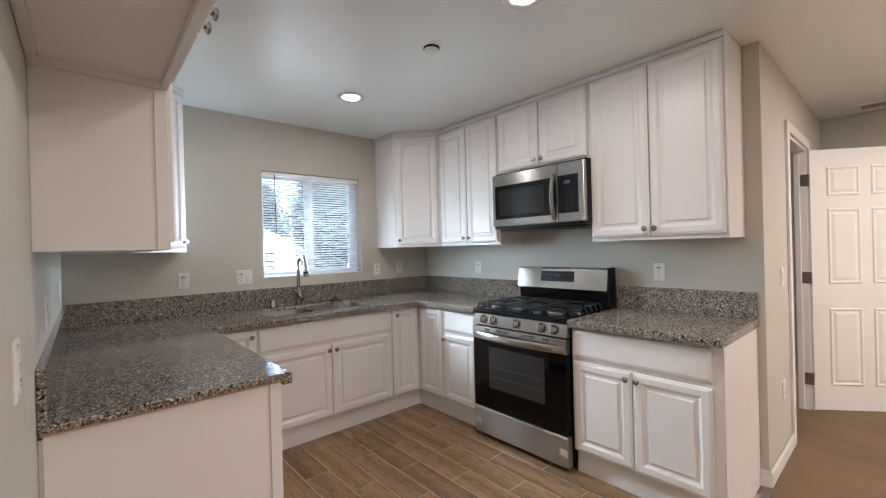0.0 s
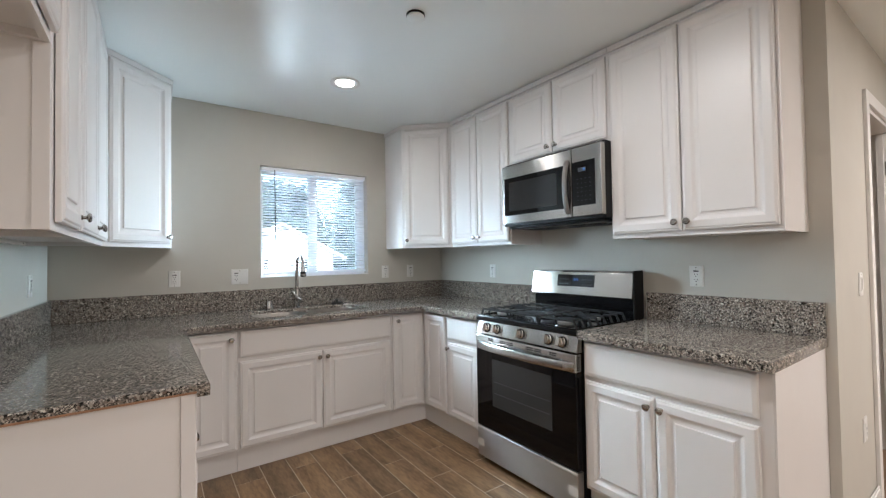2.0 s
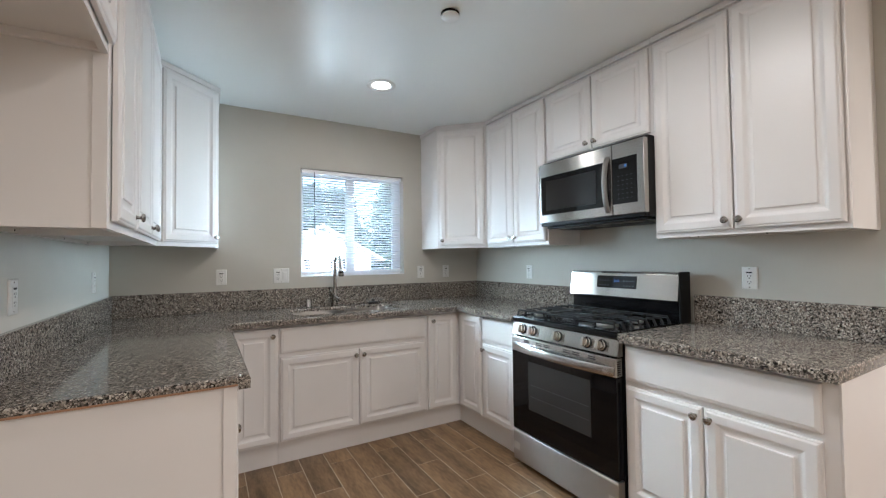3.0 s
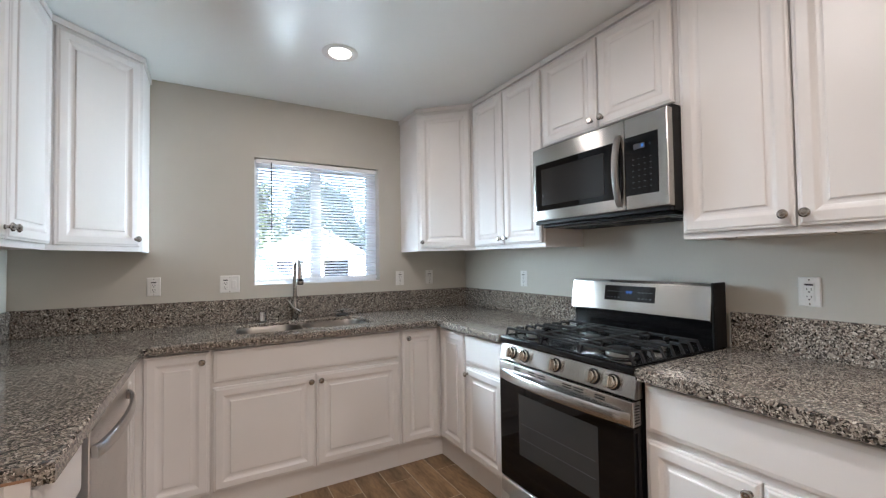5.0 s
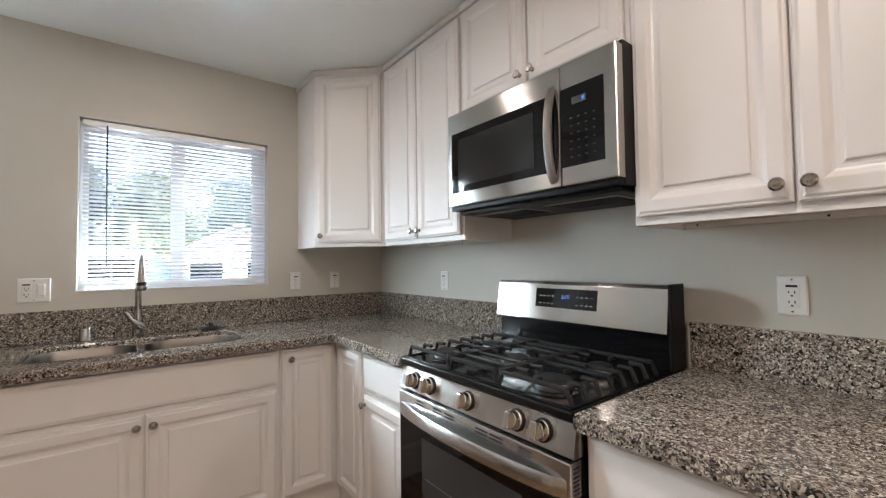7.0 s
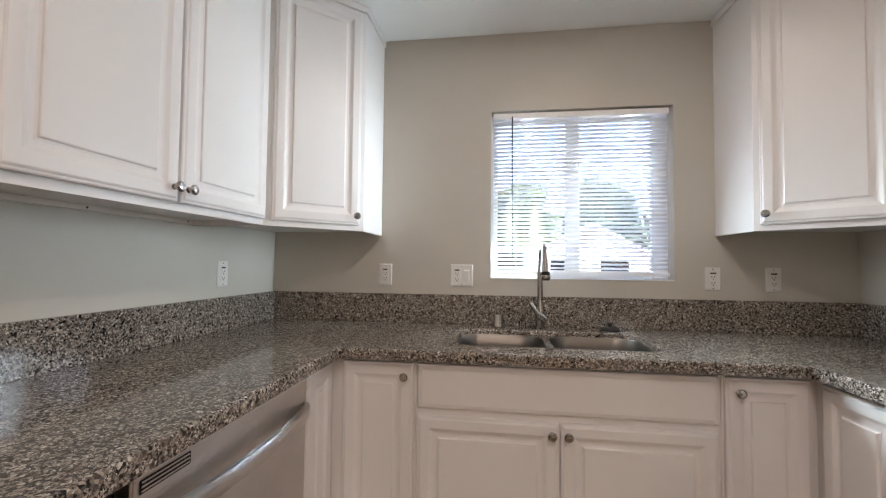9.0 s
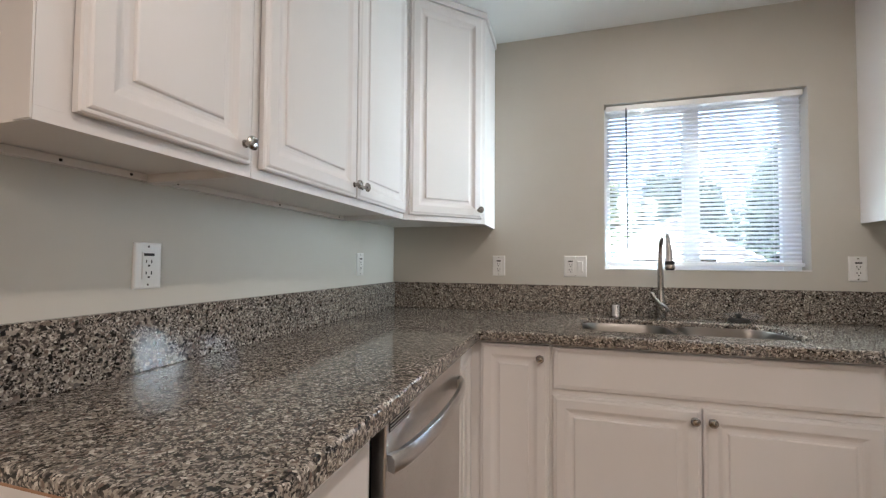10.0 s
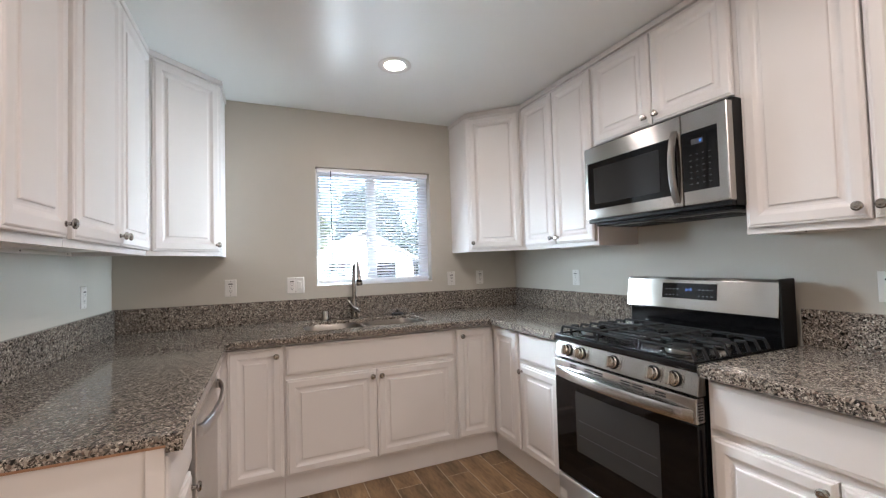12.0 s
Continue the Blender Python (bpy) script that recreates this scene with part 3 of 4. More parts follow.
def corner_cabinet(side):
    wx = LW if side > 0 else RW
    P = lambda d, e: (wx + side * d, BW - e)
    pts = [P(0.001, 0.001), P(0.61, 0.001), P(0.61, UDEP), P(UDEP, 0.609), P(0.001, 0.609)]
    cab = thing("corner_wall_cabinet", (*P(0.25, 0.25), UP0), "white diagonal corner wall cabinet with one door", "kitchen cabinet", "white wall cabinets")
    upper_body(cab, pts, UP0, UP1, [[P(0.61, UDEP), P(UDEP, 0.609), P(UDEP - 0.018, 0.596), P(0.597, UDEP - 0.018)], [P(0.61, 0.001), P(0.61, UDEP - 0.001), P(0.594, UDEP - 0.017), P(0.594, 0.001)]])
    cr = [P(0.002, 0.002), P(0.62, 0.002), P(0.62, UDEP + 0.006), P(UDEP + 0.006, 0.608), P(0.002, 0.608)]
    bm, _ = prism(cr, UP1 + 0.001, CEIL - 0.004)
    part("crown_strip", bm, M_CAB, cab)
    a, b = Vector(P(UDEP, 0.609)), Vector(P(0.61, UDEP))
    if side < 0:
        a, b = b, a
    u = (b - a).normalized()
    n = (u.y, -u.x)
    w = (b - a).length - 0.05
    o = a + u * 0.025
    front(cab, (o.x + n[0] * 0.0005, o.y + n[1] * 0.0005, UP0 + 0.024), u, n, w, UP1 - 0.014 - UP0 - 0.024, knob_at=(w - 0.024, 0.040) if side > 0 else (0.024, 0.040))
    return cab


corner_cabinet(1)
corner_cabinet(-1)

# base cabinets: fronts stand at these planes
FW, FE, FN = 0.830, 2.435, 2.985
CW, CE, CN = 0.862, 2.405, 2.942
DZ0, DZ1, DRZ0, DRZ1 = 0.152, 0.668, 0.694, 0.853
BODY0, BODY1 = 0.140, TOP - SLAB - 0.002


def base_body(parent, x0, x1, y0, y1, toe):
    part("body", boxes((x0, x1, y0, y1, BODY0, BODY1)), M_CAB, parent)
    part("toe_kick", boxes((*toe, 0.001, BODY0 - 0.001)), M_CAB, parent, "painted white toe kick board")


def base_thing(x, y, label):
    return thing("base_cabinet", (x, y, 0.0), label, "kitchen cabinet", "white base cabinets")


BK = 0.0195
# north run
c = base_thing(1.0, 3.3, "white corner base cabinet with a tall narrow door")
base_body(c, FW - BK + 0.0006, 1.132, FN + BK, BW - 0.001, (FW - 0.028, 1.132, FN + 0.055, FN + 0.075))
front(c, (0.858, FN + BK - 0.0005, DZ0), (1, 0), (0, -1), 0.267, DRZ1 - DZ0, knob_at=(0.236, 0.655))
c = base_thing(1.65, 3.3, "white sink base cabinet with a false drawer front and two doors")
base_body(c, 1.1335, 2.166, FN + BK, FN + 0.04, (1.1335, 2.166, FN + 0.055, FN + 0.075))
part("side_panel", boxes((1.1335, 1.150, FN + 0.042, BW - 0.001, BODY0, BODY1)), M_CAB, c)
part("side_panel", boxes((2.150, 2.166, FN + 0.042, BW - 0.001, BODY0, BODY1)), M_CAB, c)
front(c, (1.142, FN + BK - 0.0005, DRZ0), (1, 0), (0, -1), 1.012, DRZ1 - DRZ0, DRAWER, "false_drawer_front")
front(c, (1.142, FN + BK - 0.0005, DZ0), (1, 0), (0, -1), 0.500, DZ1 - DZ0, knob_at=(0.476, 0.478))
front(c, (1.648, FN + BK - 0.0005, DZ0), (1, 0), (0, -1), 0.506, DZ1 - DZ0, knob_at=(0.024, 0.478))
c = base_thing(2.6, 3.3, "white corner base cabinet with two narrow hinged doors")
base_body(c, 2.1675, RW - 0.001, FN + BK, BW - 0.001, (2.1675, FE + 0.055, FN + 0.055, FN + 0.075))
part("side_body", boxes((FE + BK, RW - 0.001, 2.682, FN + BK - 0.001, BODY0, BODY1)), M_CAB, c)
part("toe_kick", boxes((FE + 0.050, FE + 0.070, 2.682, FN + 0.054, 0.001, BODY0 - 0.001)), M_CAB, c)
front(c, (2.176, FN + BK - 0.0005, DZ0), (1, 0), (0, -1), 0.255, DRZ1 - DZ0, knob_at=(0.036, 0.655))
front(c, (FE + BK - 0.0005, 2.692, DZ0), (0, 1), (-1, 0), 0.268, DRZ1 - DZ0)
# east run
c = base_thing(2.75, 2.49, "narrow white base cabinet with a drawer beside the range")
base_body(c, FE + BK, RW - 0.001, 2.303, 2.681, (FE + 0.050, FE + 0.070, 2.303, 2.681))
front(c, (FE + BK - 0.0005, 2.318, DRZ0), (0, 1), (-1, 0), 0.348, DRZ1 - DRZ0, DRAWER, "drawer_front")
front(c, (FE + BK - 0.0005, 2.318, DZ0), (0, 1), (-1, 0), 0.348, DZ1 - DZ0, knob_at=(0.324, 0.478))
c = base_thing(2.75, 1.16, "white base cabinet with a wide drawer and two doors")
base_body(c, FE + BK, RW - 0.001, 0.772, 1.528, (FE + 0.050, FE + 0.070, 0.775, 1.528))
front(c, (FE + BK - 0.0005, 0.812, DRZ0), (0, 1), (-1, 0), 0.705, DRZ1 - DRZ0, DRAWER, "drawer_front")
front(c, (FE + BK - 0.0005, 0.812, DZ0), (0, 1), (-1, 0), 0.360, DZ1 - DZ0, knob_at=(0.335, 0.478))
front(c, (FE + BK - 0.0005, 1.178, DZ0), (0, 1), (-1, 0), 0.339, DZ1 - DZ0, knob_at=(0.025, 0.478))
part("end_panel", boxes((FE + BK + 0.001, RW - 0.001, 0.7655, 0.7715, 0.001, BODY1)), M_CAB, c)
# west run
c = base_thing(0.5, 1.9, "white base cabinet at the end of the counter")
base_body(c, LW + 0.001, FW - BK, 1.724, 2.072, (FW - 0.070, FW - 0.050, 1.724, 2.072))
part("end_panel", boxes((LW + 0.010, FW - 0.012, 1.717, 1.7235, 0.001, TOP - THIN - 0.008)), M_CAB, c)
part("end_stile", boxes((FW - 0.044, FW - 0.006, 1.7115, 1.7165, 0.001, TOP - THIN - 0.009), bevel=0.001), M_CAB, c)
part("plywood_strip", boxes((LW + 0.004, CW - 0.035, 1.704, 1.730, TOP - THIN - 0.0075, TOP - THIN - 0.0003)), M_PLY, c, "raw brown plywood edge")
front(c, (FW - BK + 0.0005, 2.066, DRZ0), (0, -1), (1, 0), 0.336, DRZ1 - DRZ0, DRAWER, "drawer_front")
front(c, (FW - BK + 0.0005, 2.066, DZ0), (0, -1), (1, 0), 0.336, DZ1 - DZ0, knob_at=(0.030, 0.478))
c = base_thing(0.5, 2.9, "white corner base cabinet with a narrow door beside the dishwasher")
base_body(c, LW + 0.001, FW - BK, 2.762, BW - 0.001, (FW - 0.070, FW - 0.050, 2.762, FN + 0.054))
front(c, (FW - BK + 0.0005, 2.962, DZ0), (0, -1), (1, 0), 0.196, DRZ1 - DZ0)


# ---- countertops ----
def slab(name, outline, hole, parent, z1, thick, mat):
    bm = bmesh.new()
    for loop in (outline, hole):
        if loop:
            vs = [bm.verts.new((x, y, z1)) for x, y in loop]
            for i in range(len(vs)):
                bm.edges.new((vs[i], vs[(i + 1) % len(vs)]))
    bmesh.ops.triangle_fill(bm, edges=bm.edges[:], use_beauty=True, use_dissolve=False)
    rim = [e for e in bm.edges if len(e.link_faces) == 1]
    grown = bmesh.ops.extrude_face_region(bm, geom=bm.faces[:])
    for v in grown["geom"]:
        if isinstance(v, bmesh.types.BMVert):
            v.co.z = z1 - thick
    bm.normal_update()
    edges = [e for e in bm.edges if len(e.link_faces) == 2 and all(v.co.z > z1 - 1e-5 for v in e.verts) and any(abs(f.normal.z) < 0.5 for f in e.link_faces)]
    bmesh.ops.bevel(bm, geom=edges, offset=0.009, segments=4, affect="EDGES", profile=0.5)
    return part(name, bm, mat, parent)


SINK = rounded(1.258, 2.036, 3.085, 3.462, 0.075, 7)
worktop = thing("countertop", (0.6, 3.2, TOP), "speckled grey and tan polished granite countertop with backsplash", "countertop", "granite countertops")
slab("slab", [(LW + 0.001, 1.700), (CW, 1.700), (CW, CN), (CE, CN), (CE, 2.298), (RW - 0.001, 2.298), (RW - 0.001, BW - 0.001), (LW + 0.001, BW - 0.001)], SINK, worktop, TOP, THIN, M_GRANITE)
for strip in ((CW - 0.034, CW - 0.0004, 1.7004, CN + 0.034), (CW + 0.0004, CE - 0.0004, CN + 0.0004, CN + 0.034), (CE + 0.0004, CE + 0.034, 2.2984, CN + 0.034)):
    part("edge_build_up", boxes((*strip, TOP - SLAB, TOP - THIN - 0.0003)), M_GRANITE, worktop)
part("backsplash", boxes((LW + 0.001, LW + 0.021, 1.701, BW - 0.0215, TOP + 0.0005, SPLASH), bevel=0.002), M_GRANITE, worktop)
part("backsplash", boxes((LW + 0.001, RW - 0.001, BW - 0.021, BW - 0.001, TOP + 0.0005, SPLASH), bevel=0.002), M_GRANITE, worktop)
part("backsplash", boxes((RW - 0.021, RW - 0.001, 2.300, BW - 0.0215, TOP + 0.0005, SPLASH), bevel=0.002), M_GRANITE, worktop)
worktop2 = thing("countertop", (2.7, 1.15, TOP), "speckled granite countertop beside the range", "countertop", "granite countertops")
slab("slab", [(CE, 0.757), (RW - 0.001, 0.757), (RW - 0.001, 1.532), (CE, 1.532)], None, worktop2, TOP, SLAB, M_GRANITE)
part("backsplash", boxes((RW - 0.021, RW - 0.001, 0.758, 1.531, TOP + 0.0005, SPLASH), bevel=0.002), M_GRANITE, worktop2)

# ---- sink and its fittings ----
sink = thing("kitchen_sink", (1.65, 3.27, 0.66), "double bowl undermount stainless steel sink", "sink")


def bowl(outline_args, depth):
    x0, x1, y0, y1, r = outline_args
    bm = bmesh.new()
    rows, zt = [], TOP - 0.020
    for inset, z in ((-0.001, 0.0), (0.002, -0.004), (0.006, -0.06), (0.012, -depth + 0.03), (0.022, -depth + 0.010), (0.045, -depth), (0.10, -depth - 0.003)):
        rows.append([bm.verts.new((x, y, zt + z)) for x, y in rounded(x0 + inset, x1 - inset, y0 + inset, y1 - inset, max(r - inset * 0.4, 0.02), 6)])
    for a, b in zip(rows, rows[1:]):
        for i in range(len(a)):
            j = (i + 1) % len(a)
            bm.faces.new((a[i], a[j], b[j], b[i]))
    bm.faces.new(rows[-1])
    return bm


B1, B2 = (1.264, 1.622, 3.091, 3.456, 0.09), (1.652, 2.030, 3.091, 3.456, 0.09)
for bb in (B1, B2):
    part("bowl", bowl(bb, 0.20), M_STEEL_SINK_SHADED, sink, smooth=True)
    cx, cy = (bb[0] + bb[1]) / 2, (bb[2] + bb[3]) / 2
    part("drain", lathe(bmesh.new(), upright(cx, cy, TOP - 0.223), [(0.055, 0.0), (0.055, 0.003), (0.045, 0.004), (0.035, -0.004), (0, -0.004)], 24), M_CHROME, sink, smooth=True)
bm = bmesh.new()
for loop in (rounded(1.2586, 2.0354, 3.0856, 3.4614, 0.0744, 7), rounded(*B1, 6), rounded(*B2, 6)):
    vs = [bm.verts.new((x, y, TOP - 0.0202)) for x, y in loop]
    for i in range(len(vs)):
        bm.edges.new((vs[i], vs[(i + 1) % len(vs)]))
bmesh.ops.triangle_fill(bm, edges=bm.edges[:], use_beauty=True, use_dissolve=False)
part("rim", bm, M_STEEL_SINK_LIT, sink, "rim and divider in a steel brightened for highlights")

FX, FY = 1.630, 3.535
faucet = thing("kitchen_faucet", (FX, FY, TOP), "brushed nickel pull-down gooseneck faucet with side lever", "faucet")
part("base", lathe(bmesh.new(), upright(FX, FY, TOP), [(0.027, 0.0), (0.027, 0.003), (0.0225, 0.006), (0.0225, 0.062), (0.0195, 0.090), (0.0155, 0.115), (0.0140, 0.14)], 24), M_NICKEL, faucet, smooth=True)
arc = [(FX, FY, TOP + 0.13), (FX, FY, TOP + 0.30)]
R = 0.064
dirx, diry = 0.06, -1.0
for k in range(1, 15):
    t = math.pi * 0.94 * k / 14
    d = R - R * math.cos(t)
    arc.append((FX + dirx * d, FY + diry * d, TOP + 0.330 + (R + 0.004) * math.sin(t)))
arc[1:1] = [(FX, FY, TOP + 0.22)]
part("spout", tube(bmesh.new(), arc, 0.0138, 14), M_NICKEL, faucet, smooth=True)
ex, ey, ez = arc[-1]
part("spray_head", tube(bmesh.new(), [(ex, ey, ez + 0.006), (ex + 0.001, ey - 0.002, ez - 0.02), (ex + 0.002, ey - 0.006, ez - 0.075), (ex + 0.003, ey - 0.008, ez - 0.095), (ex + 0.003, ey - 0.009, ez - 0.102)],
                        [0.0150, 0.0165, 0.0205, 0.0225, 0.0200], 18), M_NICKEL, faucet, smooth=True)
part("spray_face", tube(bmesh.new(), [(ex + 0.003, ey - 0.009, ez - 0.102), (ex + 0.003, ey - 0.0092, ez - 0.106)], [0.0175, 0.0165], 18), M_BLACKPL, faucet, "black spray nozzle face")
part("lever", tube(bmesh.new(), [(FX + 0.024, FY - 0.018, TOP + 0.036), (FX + 0.018, FY - 0.024, TOP + 0.046), (FX + 0.004, FY - 0.032, TOP + 0.060), (FX - 0.018, FY - 0.038, TOP + 0.078), (FX - 0.034, FY - 0.041, TOP + 0.100),
                                     (FX - 0.046, FY - 0.043, TOP + 0.124), (FX - 0.050, FY - 0.043, TOP + 0.131)], [0.006, 0.019, 0.019, 0.0125, 0.0095, 0.0105, 0.006], 14), M_NICKEL, faucet, smooth=True)
part("spray_band", tube(bmesh.new(), [(ex + 0.0022, ey - 0.007, ez - 0.066), (ex + 0.0025, ey - 0.0075, ez - 0.082)], [0.0203, 0.0215], 18), M_BLACKPL, faucet, "dark button band on the spray head")
disp = thing("air_gap_cap", (1.430, 3.550, TOP), "small brushed nickel air gap cap beside the faucet", "air gap")
part("cap", lathe(bmesh.new(), upright(1.430, 3.550, TOP), [(0.025, 0.0), (0.025, 0.006), (0.0235, 0.008), (0.0235, 0.056), (0.021, 0.062), (0, 0.064)], 24), M_NICKEL, disp, smooth=True)
part("flange", lathe(bmesh.new(), upright(1.430, 3.550, TOP), [(0.030, 0.0), (0.030, 0.003), (0.0255, 0.005)], 24), M_NICKEL, disp, smooth=True)
stop = thing("sink_stopper", (1.955, 3.545, TOP), "black rubber sink stopper lying on the countertop", "sink stopper")
part("disc", lathe(bmesh.new(), upright(1.955, 3.545, TOP), [(0.043, 0.0), (0.045, 0.006), (0.040, 0.014), (0.020, 0.018), (0.0, 0.018)], 24), M_RUBBER, stop, smooth=True)
part("grip", lathe(bmesh.new(), upright(1.955, 3.545, TOP + 0.018), [(0.010, -0.001), (0.009, 0.010), (0.016, 0.014), (0.014, 0.019), (0, 0.020)], 18), M_RUBBER, stop, smooth=True)
hole_cap = thing("faucet_hole_cover", (1.832, 3.552, TOP), "small round metal hole cover behind the sink", "hole cover")
part("disc", lathe(bmesh.new(), upright(1.832, 3.552, TOP), [(0.020, 0.0), (0.020, 0.002), (0.014, 0.005), (0, 0.006)], 20), M_NICKEL, hole_cap, smooth=True)


def plastic_bag(x, y, z):
    """A crumpled clear bag leaning on the backsplash."""
    th = thing("plastic_bag", (x, y, z), "crumpled clear plastic bag beside the sink stopper", "plastic bag")
    bm = bmesh.new()
    for v in bmesh.ops.create_icosphere(bm, subdivisions=4, radius=1.0)["verts"]:
        d = v.co.normalized()
        k = 1.0 + 0.32 * noise.noise(d * 2.3) + 0.14 * noise.noise(d * 6.0)
        v.co = Vector((x + d.x * k * 0.082, y + d.y * k * 0.020, max(z + 0.0008, z + 0.022 + d.z * k * 0.022)))
    part("bag", bm, M_BAG, th)


plastic_bag(1.985, 3.578, TOP)


# ---- outlets and switches ----
def outlet(origin, u, n, w=0.070, h=0.112, style="outlet"):
    """A wall plate; origin is its lower corner on the wall."""
    m = face_map(origin, u, n)
    names = {"outlet": ("wall_outlet", "white wall outlet with dark usb slot and two sockets", "outlet"), "double": ("wall_switch_outlet", "white double wall plate with outlet and rocker switch", "outlet"),
             "switch": ("light_switch", "white rocker light switch plate", "light switch"), "plain": ("wall_outlet", "plain white duplex wall outlet", "outlet")}
    nm, lab, cat = names[style]
    c = m @ Vector((w / 2, 0, 0))
    th = thing(nm, c, lab, cat, "white wall plates")
    part("plate", panel(bmesh.new(), m @ Matrix.Translation((0, 0.0004, 0)), w, h, [(0, 0), (0, 0.003), (0.003, 0.0055), (0.006, 0.006)]), M_PLASTIC, th)
    gangs = [w / 2] if style != "double" else [w * 0.29, w * 0.71]
    for gi, gx in enumerate(gangs):
        insert = part("insert", panel(bmesh.new(), m @ Matrix.Translation((gx - 0.0165, 0.0065, h / 2 - 0.0335)), 0.033, 0.067, [(0, 0), (0, 0.0012), (0.0015, 0.002)]), M_PLASTIC, th)
        if style == "switch" or (style == "double" and gi == 1):
            part("rocker", panel(bmesh.new(), m @ Matrix.Translation((gx - 0.0125, 0.0086, h / 2 - 0.026)), 0.025, 0.052, [(0, 0), (0.001, 0.0025), (0.003, 0.003)]), M_PLASTIC, insert)
            continue
        for sz in (-0.018, 0.010):
            for sx, sh in ((-0.0065, 0.0085), (0.0065, 0.007)):
                part("slot", boxes((gx + sx - 0.0013, gx + sx + 0.0013, 0.0086, 0.0090, h / 2 + sz - sh / 2, h / 2 + sz + sh / 2), m=m), M_DARK, insert)
            part("slot", boxes((gx - 0.0026, gx + 0.0026, 0.0086, 0.0090, h / 2 + sz - 0.0125, h / 2 + sz - 0.008), m=m), M_DARK, insert)
        if style != "plain":
            part("usb_strip", boxes((gx - 0.013, gx + 0.013, 0.0086, 0.0091, h / 2 + 0.0235, h / 2 + 0.0300), m=m), M_DARK, insert, "dark narrow slot")
    for sz in (0.010, h - 0.010):
        part("screw", lathe(bmesh.new(), m @ Matrix.Translation((w / 2, 0.006, sz)), [(0.003, 0), (0.0028, 0.0007), (0, 0.0009)], 10), M_NICKEL, th)
    return th


OZ = 1.102
for ox, w, st in ((0.800, 0.070, "outlet"), (1.184, 0.115, "double"), (2.411, 0.068, "outlet"), (2.676, 0.066, "outlet")):
    outlet((ox, BW, OZ), (1, 0), (0, -1), w, 0.112, st)
for oy in (2.829, 1.233):
    outlet((RW, oy, OZ), (0, 1), (-1, 0), 0.068, 0.110)
for oy in (2.138, 3.232):
    outlet((LW, oy, OZ + 0.004), (0, -1), (1, 0), 0.070, 0.113)
outlet((LW, 1.330, 1.085), (0, -1), (1, 0), 0.070, 0.112, "plain")
outlet((3.480, HALL, 1.06), (1, 0), (0, -1), 0.070, 0.112, "switch")
outlet((3.460, HALL, 0.37), (1, 0), (0, -1), 0.070, 0.112, "plain")

# ---- gas range ----
RY0, RY1 = 1.536, 2.294
RF = 2.405
rng = thing("gas_range", (2.72, (RY0 + RY1) / 2, 0.0), "stainless steel and black gas range with five burners", "stove")
part("body", boxes((RF + 0.045, RW - 0.035, RY0, RY1, 0.055, 0.880)), M_BLACKPL, rng, "black enamelled side panels")
for fx in (RF + 0.10, RW - 0.12):
    for fy in (RY0 + 0.05, RY1 - 0.05):
        part("foot", lathe(bmesh.new(), upright(fx, fy, 0.0), [(0.022, 0.0), (0.022, 0.012), (0.012, 0.016), (0.012, 0.056)], 14), M_RUBBER, rng)
bm = boxes((RF + 0.004, RW - 0.035, RY0 + 0.001, RY1 - 0.001, 0.880, 0.908), bevel=0.006)
part("cooktop", bm, M_ENAMEL, rng, "black enamel cooktop tray")
part("cooktop_lip", boxes((RF + 0.012, RF + 0.022, RY0 + 0.010, RY1 - 0.010, 0.9075, 0.913), (RW - 0.18, RW - 0.172, RY0 + 0.010, RY1 - 0.010, 0.9075, 0.913), (RF + 0.022, RW - 0.18, RY0 + 0.010, RY0 + 0.017, 0.9075, 0.913),
                          (RF + 0.022, RW - 0.18, RY1 - 0.017, RY1 - 0.010, 0.9075, 0.913), bevel=0.002), M_ENAMEL, rng)
# control panel, leaning back
CP = [(RF, 0.800), (RF + 0.006, 0.796), (RF + 0.05, 0.796), (RF + 0.05, 0.879), (RF + 0.024, 0.879), (RF + 0.018, 0.876)]


def y_extrude(profile, y0, y1, bevel=0.0):
    bm = bmesh.new()
    a = [bm.verts.new((x, y0, z)) for x, z in profile]
    b = [bm.verts.new((x, y1, z)) for x, z in profile]
    bm.faces.new(a)
    bm.faces.new(b[::-1])
    for i in range(len(a)):
        j = (i + 1) % len(a)
        bm.faces.new((a[i], a[j], b[j], b[i]))
    if bevel:
        bmesh.ops.bevel(bm, geom=bm.edges[:], offset=bevel, segments=2, affect="EDGES", profile=0.5)
    return bm


panel_ob = part("control_panel", y_extrude(CP, RY0, RY1, 0.001), M_STEEL, rng)
KM = Matrix.Rotation(math.atan2(0.018, 0.076), 4, "Y")
for ky in (1.628, 1.716, 1.915, 2.112, 2.200):
    m = Matrix.Translation((RF + 0.0085, ky, 0.838)) @ KM @ face_map((0, 0, 0), (0, 1), (-1, 0))
    kb = part("burner_knob", lathe(bmesh.new(), m, [(0.0255, 0.003), (0.0255, 0.009), (0.0235, 0.011), (0.0230, 0.026), (0.021, 0.029), (0, 0.030)], 28), M_KNOBR, panel_ob, smooth=True)
    part("bezel", lathe(bmesh.new(), m, [(0.0300, 0.0), (0.0295, 0.0025), (0.024, 0.003), (0, 0.003)], 28), M_BLACKPL, kb, "dark ring behind the knob")
    part("grip", boxes((-0.0095, 0.0095, 0.027, 0.043, -0.0225, 0.0225), bevel=0.0035, m=m), M_KNOBR, kb)
